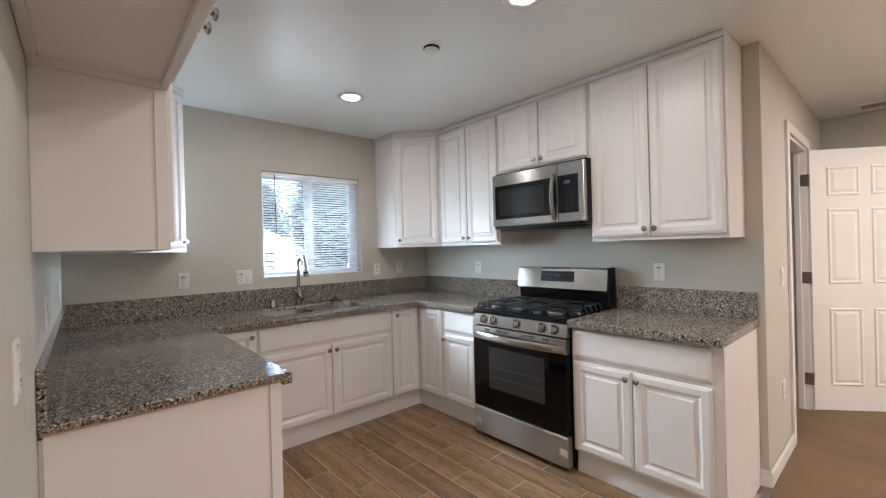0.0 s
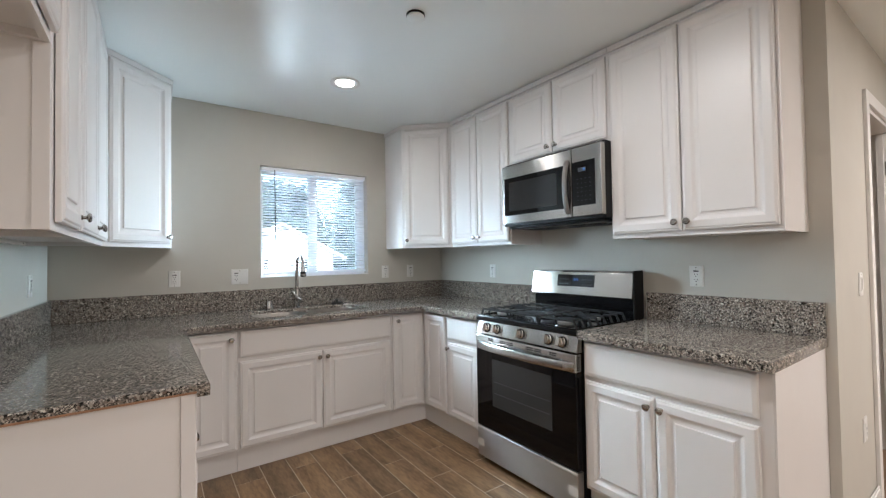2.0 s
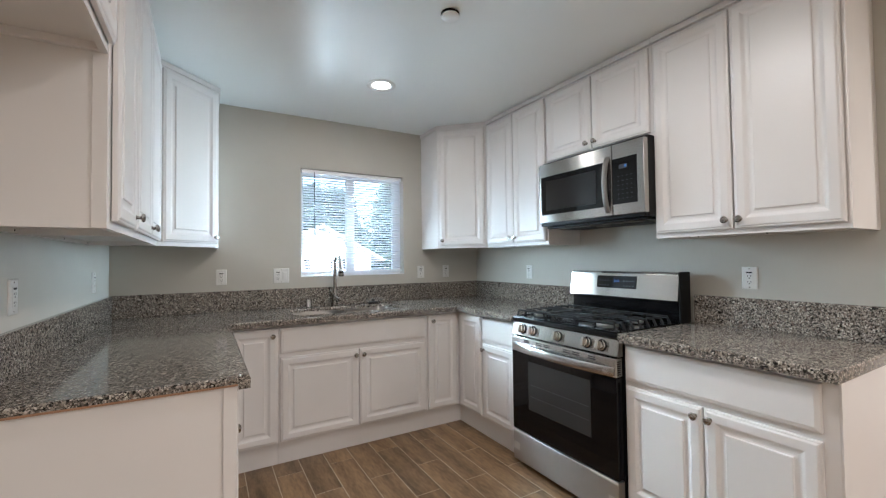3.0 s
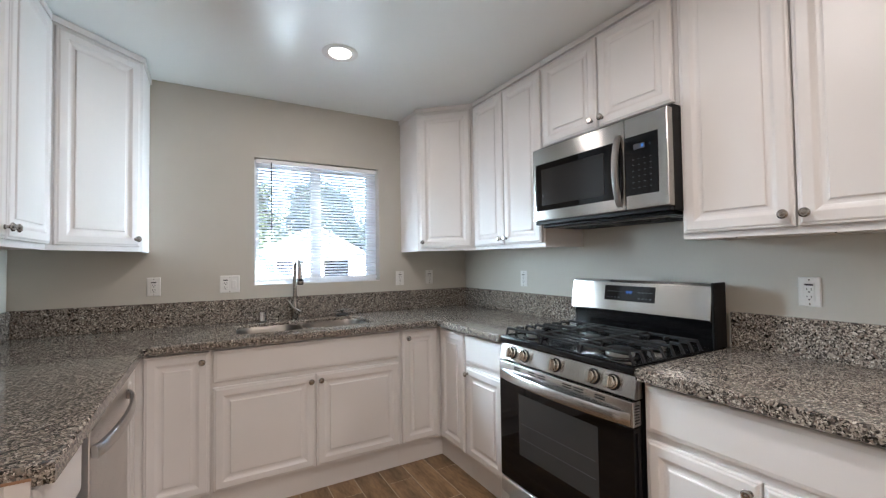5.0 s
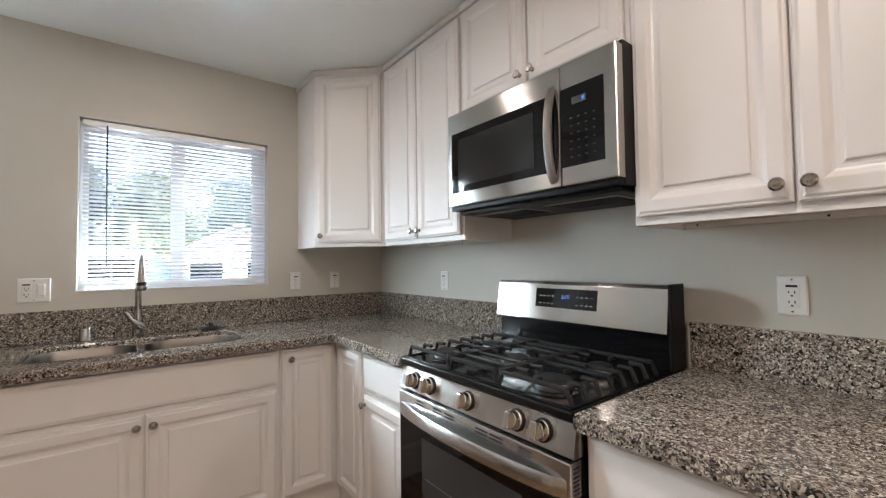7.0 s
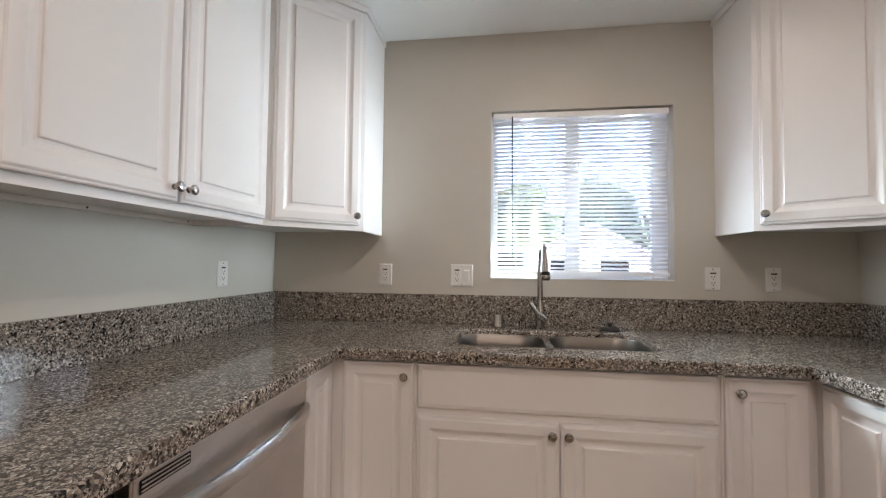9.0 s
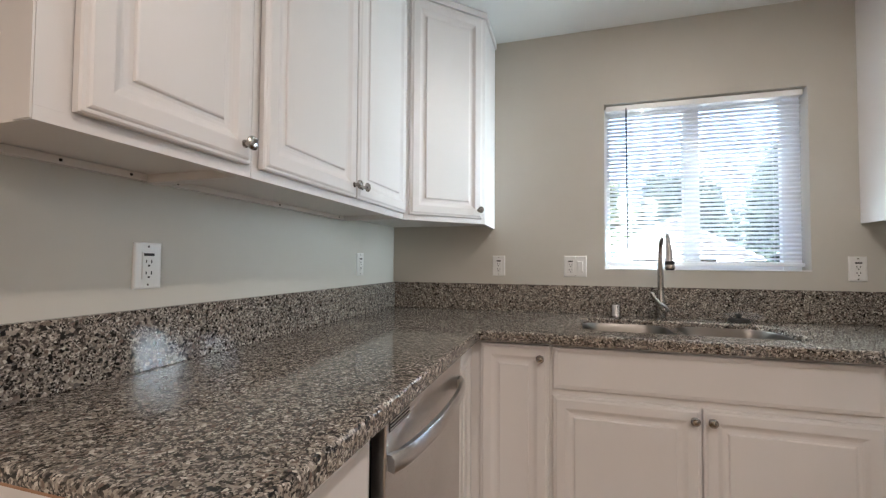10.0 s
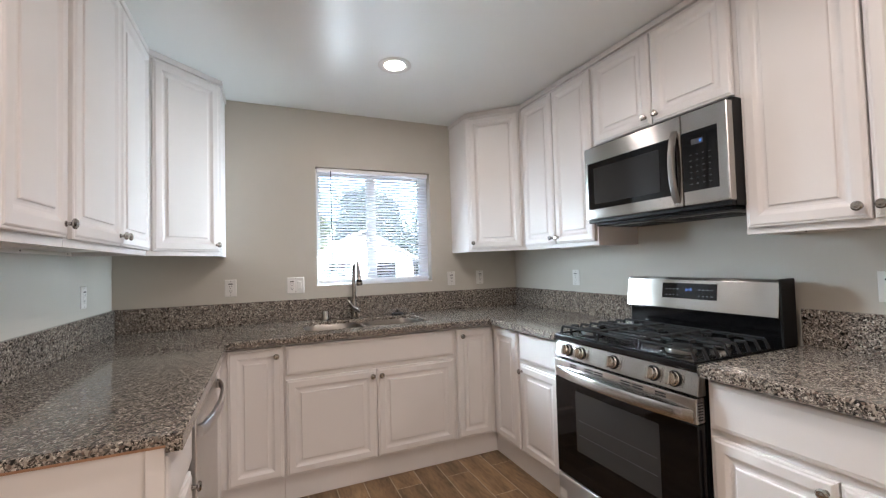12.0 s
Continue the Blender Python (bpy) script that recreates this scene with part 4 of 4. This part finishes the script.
# oven door with bowed handle
od = part("oven_door", boxes((RF - 0.004, RF + 0.043, RY0 + 0.003, RY1 - 0.003, 0.222, 0.700), bevel=0.004), M_GLASSK, rng, "black glass oven door")
part("oven_window", boxes((RF - 0.0055, RF - 0.0042, 1.690, 2.146, 0.372, 0.655)), M_GLASSW, od, "dark grey see-in oven window")
for rz in (0.452, 0.520):
    part("rack_line", boxes((RF - 0.0062, RF - 0.0057, 1.705, 2.128, rz, rz + 0.0025)), M_LEGEND, od, "faint oven rack wire")
part("door_band", boxes((RF - 0.006, RF + 0.043, RY0 + 0.003, RY1 - 0.003, 0.7005, 0.790), bevel=0.004), M_STEEL, od, "stainless band across the oven door")
for va, vb in ((1.655, 1.700), (1.755, 1.805), (1.815, 1.865), (1.965, 2.015), (2.025, 2.075), (2.130, 2.175)):
    for vz in (0.763, 0.773):
        part("vent_slot", boxes((RF - 0.0068, RF - 0.0062, va, vb, vz, vz + 0.0055)), M_DARK, od)


for k in range(7):
    part("vent_slot", boxes((RF + 0.006, RF + 0.030, RY0 + 0.0022, RY0 + 0.0028, 0.712 + k * 0.010, 0.716 + k * 0.010)), M_DARK, od)


def bowed_bar(x, y0, y1, z0, z1, out, thick, seg=24):
    bm = bmesh.new()
    rows = []
    for i in range(seg + 1):
        t = i / seg
        s = math.sin(math.pi * t) ** 0.55
        o = x - out * s
        y = y0 + (y1 - y0) * t
        rows.append([bm.verts.new(p) for p in ((o + thick, y, z0 + 0.004), (o + 0.004, y, z0), (o, y, z0 + 0.008), (o, y, z1 - 0.008), (o + 0.006, y, z1), (o + thick, y, z1 - 0.004))])
    for a, b in zip(rows, rows[1:]):
        for k in range(6):
            bm.faces.new((a[k], a[(k + 1) % 6], b[(k + 1) % 6], b[k]))
    bm.faces.new(rows[0])
    bm.faces.new(rows[-1][::-1])
    return bm


part("door_handle", bowed_bar(RF - 0.008, RY0 + 0.012, RY1 - 0.012, 0.706, 0.750, 0.040, 0.016), M_STEEL, od, "wide bowed stainless handle", True)
dr = part("storage_drawer", boxes((RF - 0.004, RF + 0.043, RY0 + 0.003, RY1 - 0.003, 0.034, 0.214), bevel=0.004), M_STEEL_X, rng, "stainless storage drawer front")
for ty in (RY0 + 0.004, RY1 - 0.062):
    part("tape", boxes((RF - 0.0052, RF - 0.0045, ty, ty + 0.055, 0.098, 0.142)), M_TAPE, dr, "strip of shipping tape")
for ty in (RY0 + 0.004, RY1 - 0.17):
    part("tape", boxes((RF - 0.0075, RF - 0.0068, ty, ty + 0.16, 0.205, 0.220)), M_TAPE, dr, "strip of shipping tape")
# backguard
BGX = 2.925
BG = [(BGX + 0.010, 1.018), (BGX, 1.026), (BGX + 0.022, 1.168), (BGX + 0.032, 1.180), (RW - 0.04, 1.180), (RW - 0.04, 1.018)]
bg = part("backguard", y_extrude(BG, RY0 + 0.012, RY1 - 0.0005, 0.002), M_STEEL, rng, "stainless backguard with clock panel")
part("backguard_base", boxes((BGX + 0.034, RW - 0.036, RY0 + 0.004, RY1 - 0.002, 0.9085, 1.0175)), M_ENAMEL, rng, "black enamel riser")
part("backguard_cheek", boxes((BGX + 0.012, RW - 0.036, RY0 + 0.001, RY0 + 0.0115, 0.9085, 1.184), bevel=0.003), M_BLACKPL, rng, "black side trim")
part("backguard_cheek", boxes((BGX + 0.036, RW - 0.036, RY1 + 0.0002, RY1 + 0.0022, 0.9085, 1.172), bevel=0.002), M_BLACKPL, rng, "black side trim")
TILT = Matrix.Translation((BGX, 0, 1.026)) @ Matrix.Rotation(math.atan2(0.022, 0.142), 4, "Y") @ face_map((0, 0, 0), (0, 1), (-1, 0))
cp = part("clock_panel", boxes((1.795, 2.075, 0.0004, 0.0016, 0.052, 0.128), bevel=0.0004, m=TILT), M_GLASSK, bg, "black glass clock panel")
for row in range(2):
    for k in range(4):
        for base in (1.812, 1.985):
            part("legend", boxes((base + k * 0.020, base + k * 0.020 + 0.010, 0.0017, 0.0020, 0.066 + row * 0.030, 0.070 + row * 0.030), m=TILT), M_LEGEND, cp)


def digits(parent, m, text, size):
    cu = bpy.data.curves.new("digits", "FONT")
    cu.body, cu.size, cu.extrude = text, size, 0.0002
    tmp = bpy.data.objects.new("digits", cu)
    me = bpy.data.meshes.new_from_object(tmp)
    bpy.data.objects.remove(tmp)
    me.transform(m @ Matrix.Rotation(radians(90), 4, "X"))
    me.materials.append(M_DIGIT)
    ob = new("digits", me)
    ob.parent = parent
    return tagged(ob, "blue glowing clock digits")


# the reading runs from the north end to the south end
READ = Matrix.Translation((BGX, 0, 1.026)) @ Matrix.Rotation(math.atan2(0.022, 0.142), 4, "Y") @ face_map((0, 0, 0), (0, -1), (-1, 0))
digits(cp, READ @ Matrix.Translation((-1.948, 0.0022, 0.090)), "0:15", 0.020)


# grates and burners
def burner(x, y, r):
    b = part("burner", lathe(bmesh.new(), upright(x, y, 0.908), [(r * 1.35, 0.0), (r * 1.32, 0.004), (r * 1.05, 0.006), (0, 0.006)], 32), M_ENAMEL, rng, "black burner bowl", True)
    part("burner_ring", lathe(bmesh.new(), upright(x, y, 0.914), [(r * 0.94, 0.0), (r * 0.98, 0.003), (r, 0.005), (r, 0.018), (r * 0.97, 0.0195)], 32), M_BURNER, b, "bright aluminium burner ring", True)
    part("burner_cap", lathe(bmesh.new(), upright(x, y, 0.9337), [(r * 0.96, 0.0), (r * 0.99, 0.002), (r * 0.97, 0.006), (r * 0.86, 0.0085), (0, 0.0095)], 32), M_IRON, b, "black burner cap", True)


for bx, by, r in ((2.52, 1.675, 0.054), (2.52, 2.150, 0.047), (2.755, 1.675, 0.037), (2.755, 2.150, 0.040), (2.64, 1.915, 0.044)):
    burner(bx, by, r)


def grate(y0, y1, burners, feet):
    """Bars across the hob, cut short round the burners; the outer ends bend down to the tray."""
    bm = bmesh.new()
    x0, x1, z, r = 2.436, 2.868, 0.947, 0.0072
    low = 0.911
    for k in range(8):
        x = x0 + (x1 - x0) * k / 7
        start = [(x, y0, low), (x, y0 + 0.016, z)] if feet[0] or k in (0, 7) else [(x, y0 + 0.006, z)]
        stop = [(x, y1 - 0.016, z), (x, y1, low)] if feet[1] or k in (0, 7) else [(x, y1 - 0.006, z)]
        over = [b for b in burners if abs(b[0] - x) < 0.058]
        if over:
            by = over[0][1]
            tube(bm, start + [(x, by - 0.066, z)], r, 6)
            tube(bm, [(x, by + 0.066, z)] + stop, r, 6)
        else:
            tube(bm, start + stop, r, 6)
    for yy, foot in ((y0 + 0.006, feet[0]), (y1 - 0.006, feet[1])):
        if not foot:
            box(bm, x0 - 0.004, x1 + 0.004, yy - 0.006, yy + 0.006, z - 0.008, z + 0.007, 0.002)
    for bx, by in burners:
        for sx in (-1, 1):
            box(bm, min(bx + sx * 0.050, bx + sx * 0.085), max(bx + sx * 0.050, bx + sx * 0.085), by - 0.005, by + 0.005, z - 0.006, z + 0.006, 0.002)
    return part("grate", bm, M_IRON, rng, "black cast iron grate")


grate(RY0 + 0.020, RY0 + 0.264, [(2.52, 1.675), (2.755, 1.675)], (True, False))
grate(RY0 + 0.268, RY1 - 0.268, [(2.64, 1.915)], (False, False))
grate(RY1 - 0.264, RY1 - 0.020, [(2.52, 2.150), (2.755, 2.150)], (False, True))

# ---- microwave ----
MX, MY0, MY1, MZ0, MZ1 = 2.660, 1.543, 2.303, 1.475, 1.882
MSPLIT = 1.735
mw = thing("microwave", (2.86, (MY0 + MY1) / 2, MZ0), "stainless steel over-the-range microwave with black glass", "microwave")
part("case", boxes((MX + 0.038, RW - 0.001, MY0 + 0.002, MY1 - 0.002, MZ0 + 0.004, 1.8965)), M_BLACKPL, mw, "black metal case")
md = part("door", boxes((MX, MX + 0.037, MSPLIT + 0.001, MY1, MZ0 + 0.020, MZ1), bevel=0.005), M_STEEL_MW, mw, "stainless door with black window")
part("door_glass", boxes((MX - 0.0015, MX + 0.001, 1.758, 2.278, 1.548, 1.797), bevel=0.0006), M_GLASSK, md, "black glass")
part("window_screen", boxes((MX - 0.0024, MX - 0.0017, 1.840, 2.235, 1.575, 1.765)), M_SCREEN, md, "dark grey perforated window")
ms = part("control_side", boxes((MX, MX + 0.037, MY0, MSPLIT - 0.001, MZ0 + 0.020, MZ1), bevel=0.005), M_STEEL_MW, mw)
kp = part("keypad", boxes((MX - 0.0015, MX + 0.001, 1.584, 1.7315, 1.553, 1.800), bevel=0.0006), M_GLASSK, ms, "black glass keypad")
for r_ in range(6):
    for c_ in range(4):
        part("legend", boxes((MX - 0.0019, MX - 0.0016, 1.612 + c_ * 0.026, 1.620 + c_ * 0.026, 1.580 + r_ * 0.024, 1.583 + r_ * 0.024)), M_LEGEND, kp)
part("display", boxes((MX - 0.0019, MX - 0.0016, 1.640, 1.690, 1.742, 1.764)), M_LEGEND, kp, "dim microwave display")
part("display_reading", boxes((MX - 0.0023, MX - 0.0020, 1.646, 1.655, 1.747, 1.759)), M_DIGIT, kp, "small blue glowing mark")


def bow_handle(x, y, z0, z1, out, wide, thick, seg=20):
    """An upright strap that bows away from the door, rounded at its edges."""
    bm, rows = bmesh.new(), []
    for i in range(seg + 1):
        t = i / seg
        o = x - out * math.sin(math.pi * t) ** 0.62
        z = z0 + (z1 - z0) * t
        rows.append([bm.verts.new(p) for p in ((o + thick, y - wide * 0.42, z), (o + thick * 0.3, y - wide / 2, z), (o, y - wide * 0.36, z), (o - 0.0015, y, z),
                                               (o, y + wide * 0.36, z), (o + thick * 0.3, y + wide / 2, z), (o + thick, y + wide * 0.42, z))])
    for a, b in zip(rows, rows[1:]):
        for k in range(7):
            bm.faces.new((a[k], a[(k + 1) % 7], b[(k + 1) % 7], b[k]))
    bm.faces.new(rows[0])
    bm.faces.new(rows[-1][::-1])
    return bm


hb = bow_handle(MX - 0.004, 1.764, 1.512, 1.822, 0.034, 0.027, 0.018)
part("door_handle", hb, M_HANDLE, md, "curved stainless bar handle", True)
part("bottom_grille", boxes((MX + 0.012, MX + 0.037, MY0 + 0.006, MY1 - 0.006, MZ0 + 0.002, MZ0 + 0.019), bevel=0.002), M_BLACKPL, mw)
part("bottom_pan", boxes((MX + 0.05, RW - 0.02, MY0 + 0.02, MY1 - 0.02, MZ0 - 0.012, MZ0 + 0.003), bevel=0.004), M_BLACKPL, mw, "black vented underside")
for fa, fb in ((MY0 + 0.06, MY0 + 0.34), (MY1 - 0.34, MY1 - 0.06)):
    fl = part("grease_filter", boxes((MX + 0.10, MX + 0.26, fa, fb, MZ0 - 0.016, MZ0 - 0.0125), bevel=0.001), M_VENT, mw, "dark mesh grease filter")
    for k in range(9):
        part("slat", boxes((MX + 0.112 + k * 0.016, MX + 0.118 + k * 0.016, fa + 0.01, fb - 0.01, MZ0 - 0.018, MZ0 - 0.0162)), M_BLACKPL, fl)

# ---- dishwasher ----
WY0, WY1 = 2.122, 2.742
dw = thing("dishwasher", (0.5, (WY0 + WY1) / 2, 0.0), "stainless steel dishwasher with a bowed handle under the counter", "dishwasher")
part("tub", boxes((LW + 0.03, FW - 0.032, WY0 - 0.046, WY1 + 0.016, 0.02, BODY1 - 0.004)), M_BLACKPL, dw, "dark recessed tub sides")
dd = part("door", boxes((FW - 0.030, FW + 0.004, WY0, WY1, 0.120, 0.857), bevel=0.004), M_STEEL_DW, dw)
part("toe_panel", boxes((FW - 0.075, FW - 0.055, WY0, WY1, 0.002, 0.118)), M_BLACKPL, dw)
part("vent", boxes((FW + 0.0045, FW + 0.0055, WY0 + 0.015, WY0 + 0.130, 0.822, 0.846)), M_BLACKPL, dd, "black vent opening")
for k in range(3):
    part("slat", boxes((FW + 0.0057, FW + 0.0065, WY0 + 0.018, WY0 + 0.127, 0.825 + k * 0.0075, 0.828 + k * 0.0075)), M_STEEL_DW, dd)


def dish_handle():
    bm = bmesh.new()
    rows, seg = [], 20
    for i in range(seg + 1):
        t = i / seg
        s = math.sin(math.pi * t) ** 0.6
        o, y, z0 = FW + 0.022 + 0.036 * s, WY0 + 0.006 + (WY1 - WY0 - 0.012) * t, 0.745
        rows.append([bm.verts.new(p) for p in ((o - 0.016, y, z0 + 0.004), (o - 0.003, y, z0), (o, y, z0 + 0.006), (o - 0.001, y, z0 + 0.028), (o - 0.008, y, z0 + 0.036), (o - 0.018, y, z0 + 0.037))])
    for a, b in zip(rows, rows[1:]):
        for k in range(6):
            bm.faces.new((a[k], a[(k + 1) % 6], b[(k + 1) % 6], b[k]))
    bm.faces.new(rows[0])
    bm.faces.new(rows[-1][::-1])
    return bm


for sy in (WY0 + 0.012, WY1 - 0.044):
    part("handle_post", boxes((FW + 0.0045, FW + 0.016, sy, sy + 0.022, 0.751, 0.779), bevel=0.002), M_STEEL_DW, dd)
part("door_handle", dish_handle(), M_STEEL_DW, dd, "bowed stainless handle", True)

# ---- outside the window ----
ground = solid("ground", [(-400, 400, -400, 400, -0.6, -0.15)], M_GROUND, "pale dusty ground around the house", "ground")
house = thing("neighbour_house", (4.2, 17.5, -0.15), "low white stucco house with a pale gabled roof", "house")
hb = boxes((2.5, 6.3, 15.5, 18.2, -0.15, 1.50))
gable = [(2.5, 1.50), (6.3, 1.50), (4.4, 2.45)]
a = [hb.verts.new((gx, 15.5, gz)) for gx, gz in gable]
hb.faces.new(a)
part("wall", hb, M_STUCCO, house)
for pts in ([(2.05, 1.32), (2.10, 1.27), (4.40, 2.50), (4.40, 2.58)], [(6.75, 1.32), (6.70, 1.27), (4.4005, 2.50), (4.4005, 2.58)]):
    part("roof", y_extrude(pts, 15.1, 18.5), M_SHINGLE, house)
for wx in (3.1, 4.7):
    win = part("window", boxes((wx, wx + 0.9, 15.46, 15.49, 0.5, 1.35)), M_GLASSK, house)
    part("frame", boxes((wx - 0.06, wx, 15.45, 15.495, 0.44, 1.41), (wx + 0.9, wx + 0.96, 15.45, 15.495, 0.44, 1.41), (wx, wx + 0.9, 15.45, 15.495, 0.44, 0.5), (wx, wx + 0.9, 15.45, 15.495, 1.35, 1.41)), M_VINYL, win)

car = thing("parked_car", (1.1, 9.8, -0.15), "blue parked car outside the kitchen window", "car")
CARP = [(-1.1, 0.15), (3.2, 0.15), (3.25, 0.62), (2.5, 0.90), (1.9, 1.54), (0.2, 1.58), (-0.7, 1.0), (-1.15, 0.85)]
cb = bmesh.new()
fa = [cb.verts.new((x, 9.0, z)) for x, z in CARP]
fb = [cb.verts.new((x, 10.7, z)) for x, z in CARP]
cb.faces.new(fa)
cb.faces.new(fb[::-1])
for i in range(len(fa)):
    cb.faces.new((fa[i], fa[(i + 1) % len(fa)], fb[(i + 1) % len(fa)], fb[i]))
bmesh.ops.bevel(cb, geom=cb.edges[:], offset=0.08, segments=3, affect="EDGES", profile=0.5)
part("body", cb, M_CARBLUE, car, smooth=True)
part("side_window", boxes((0.25, 1.85, 8.985, 8.998, 1.0, 1.42)), M_GLASSK, car)
for wx in (-0.3, 2.4):
    wh = part("wheel", lathe(bmesh.new(), face_map((wx, 9.15, 0.16), (1, 0), (0, -1)), [(0.31, 0.0), (0.31, 0.17), (0.26, 0.19), (0.20, 0.17)], 24), M_RUBBER, car)
    part("rim", lathe(bmesh.new(), face_map((wx, 9.15, 0.16), (1, 0), (0, -1)), [(0.20, 0.165), (0.17, 0.18), (0, 0.185)], 20), M_CHROME, wh)


def tree(x, y, height, spread, leaf, label, count):
    th = thing("tree", (x, y, -0.15), label, "tree", "garden trees")
    rng_ = random.Random(int(x * 10 + y))
    bm = tube(bmesh.new(), [(x, y, -0.15), (x + 0.05, y, height * 0.3), (x - 0.05, y, height * 0.62), (x, y, height * 0.9)], [0.16, 0.12, 0.08, 0.02], 8)
    for k in range(7):
        a = k * 2.4
        z0 = height * (0.3 + 0.07 * k)
        tube(bm, [(x, y, z0), (x + math.cos(a) * spread * 0.4, y + math.sin(a) * spread * 0.4, z0 + 0.4), (x + math.cos(a) * spread * 0.75, y + math.sin(a) * spread * 0.75, z0 + 0.9)], [0.06, 0.035, 0.01], 6)
    part("trunk", bm, M_BARK, th)
    clumps = []
    for k in range(110):
        zz = rng_.uniform(0.12, 1.0)
        reach = spread * (1.0 - 0.55 * zz ** 2) * math.sqrt(rng_.random())
        a = rng_.uniform(0, 6.283)
        clumps.append((math.cos(a) * reach, math.sin(a) * reach, height * zz, rng_.uniform(0.12, 0.30) * spread))
    vs, fs = [], []
    for k in range(count):
        cx, cy, cz, cr = clumps[rng_.randrange(len(clumps))]
        p = Vector((x + cx + rng_.gauss(0, cr * 0.6), y + cy + rng_.gauss(0, cr * 0.6), cz + rng_.gauss(0, cr * 0.5)))
        q = Euler((rng_.uniform(0, 6.3), rng_.uniform(0, 6.3), rng_.uniform(0, 6.3))).to_matrix()
        s = rng_.uniform(0.08, 0.16)
        i0 = len(vs)
        vs += [tuple(p + q @ Vector(c)) for c in ((-s, 0, 0), (0, -s * 0.5, 0.01), (s, 0, 0), (0, s * 0.5, 0.01))]
        fs.append((i0, i0 + 1, i0 + 2, i0 + 3))
    me = bpy.data.meshes.new("crown")
    me.from_pydata(vs, [], fs)
    me.materials.append(leaf)
    ob = new("crown", me)
    ob.parent, ob.matrix_parent_inverse = th, Matrix.Translation(th.location).inverted()


tree(6.0, 21.0, 4.6, 2.0, M_LEAF, "dark green broadleaf tree beyond the window", 30000)
tree(2.4, 20.0, 4.5, 1.6, M_LEAF2, "yellow-green bushy tree beyond the window", 26000)
tree(-0.6, 19.0, 4.8, 2.1, M_LEAF, "dark green broadleaf tree beyond the window", 30000)
tree(-4.8, 20.0, 5.6, 2.2, M_LEAF, "dark green broadleaf tree beyond the window", 22000)
tree(9.6, 19.0, 5.4, 2.2, M_LEAF, "dark green broadleaf tree beyond the window", 22000)

# ---- floor planks ----
PW, PL, G = 0.1552, 0.5960, 0.0042


def plank_mesh(length):
    bm = boxes((-PW / 2 + G / 2, PW / 2 - G / 2, -length / 2 + G / 2, length / 2 - G / 2, -0.0035, 0.0))
    top = [e for e in bm.edges if all(v.co.z > -1e-6 for v in e.verts)]
    bmesh.ops.bevel(bm, geom=top, offset=0.0007, segments=1, affect="EDGES")
    me = bpy.data.meshes.new("plank")
    bm.to_mesh(me)
    bm.free()
    me.materials.append(M_TILE)
    return me


PLANKS = {}
col = 0
x = 1.2535 - PW / 2 - 6 * PW
while x - PW / 2 < RW:
    y = (2.577 if (col % 2) else 2.875) - 4 * PL
    while y < BW:
        a, b = max(y, HALL + 0.02), min(y + PL, BW)
        x0, x1 = x - PW / 2, x + PW / 2
        if b - a > 0.05 and x0 > LW - 0.05 and x1 < RW + 0.05:
            key = round(b - a, 3)
            if key not in PLANKS:
                PLANKS[key] = plank_mesh(b - a)
            p = new("plank", PLANKS[key])
            p.parent, p.location = floor, (x, (a + b) / 2, 0.0)
        y += PL
    x += PW
    col += 1
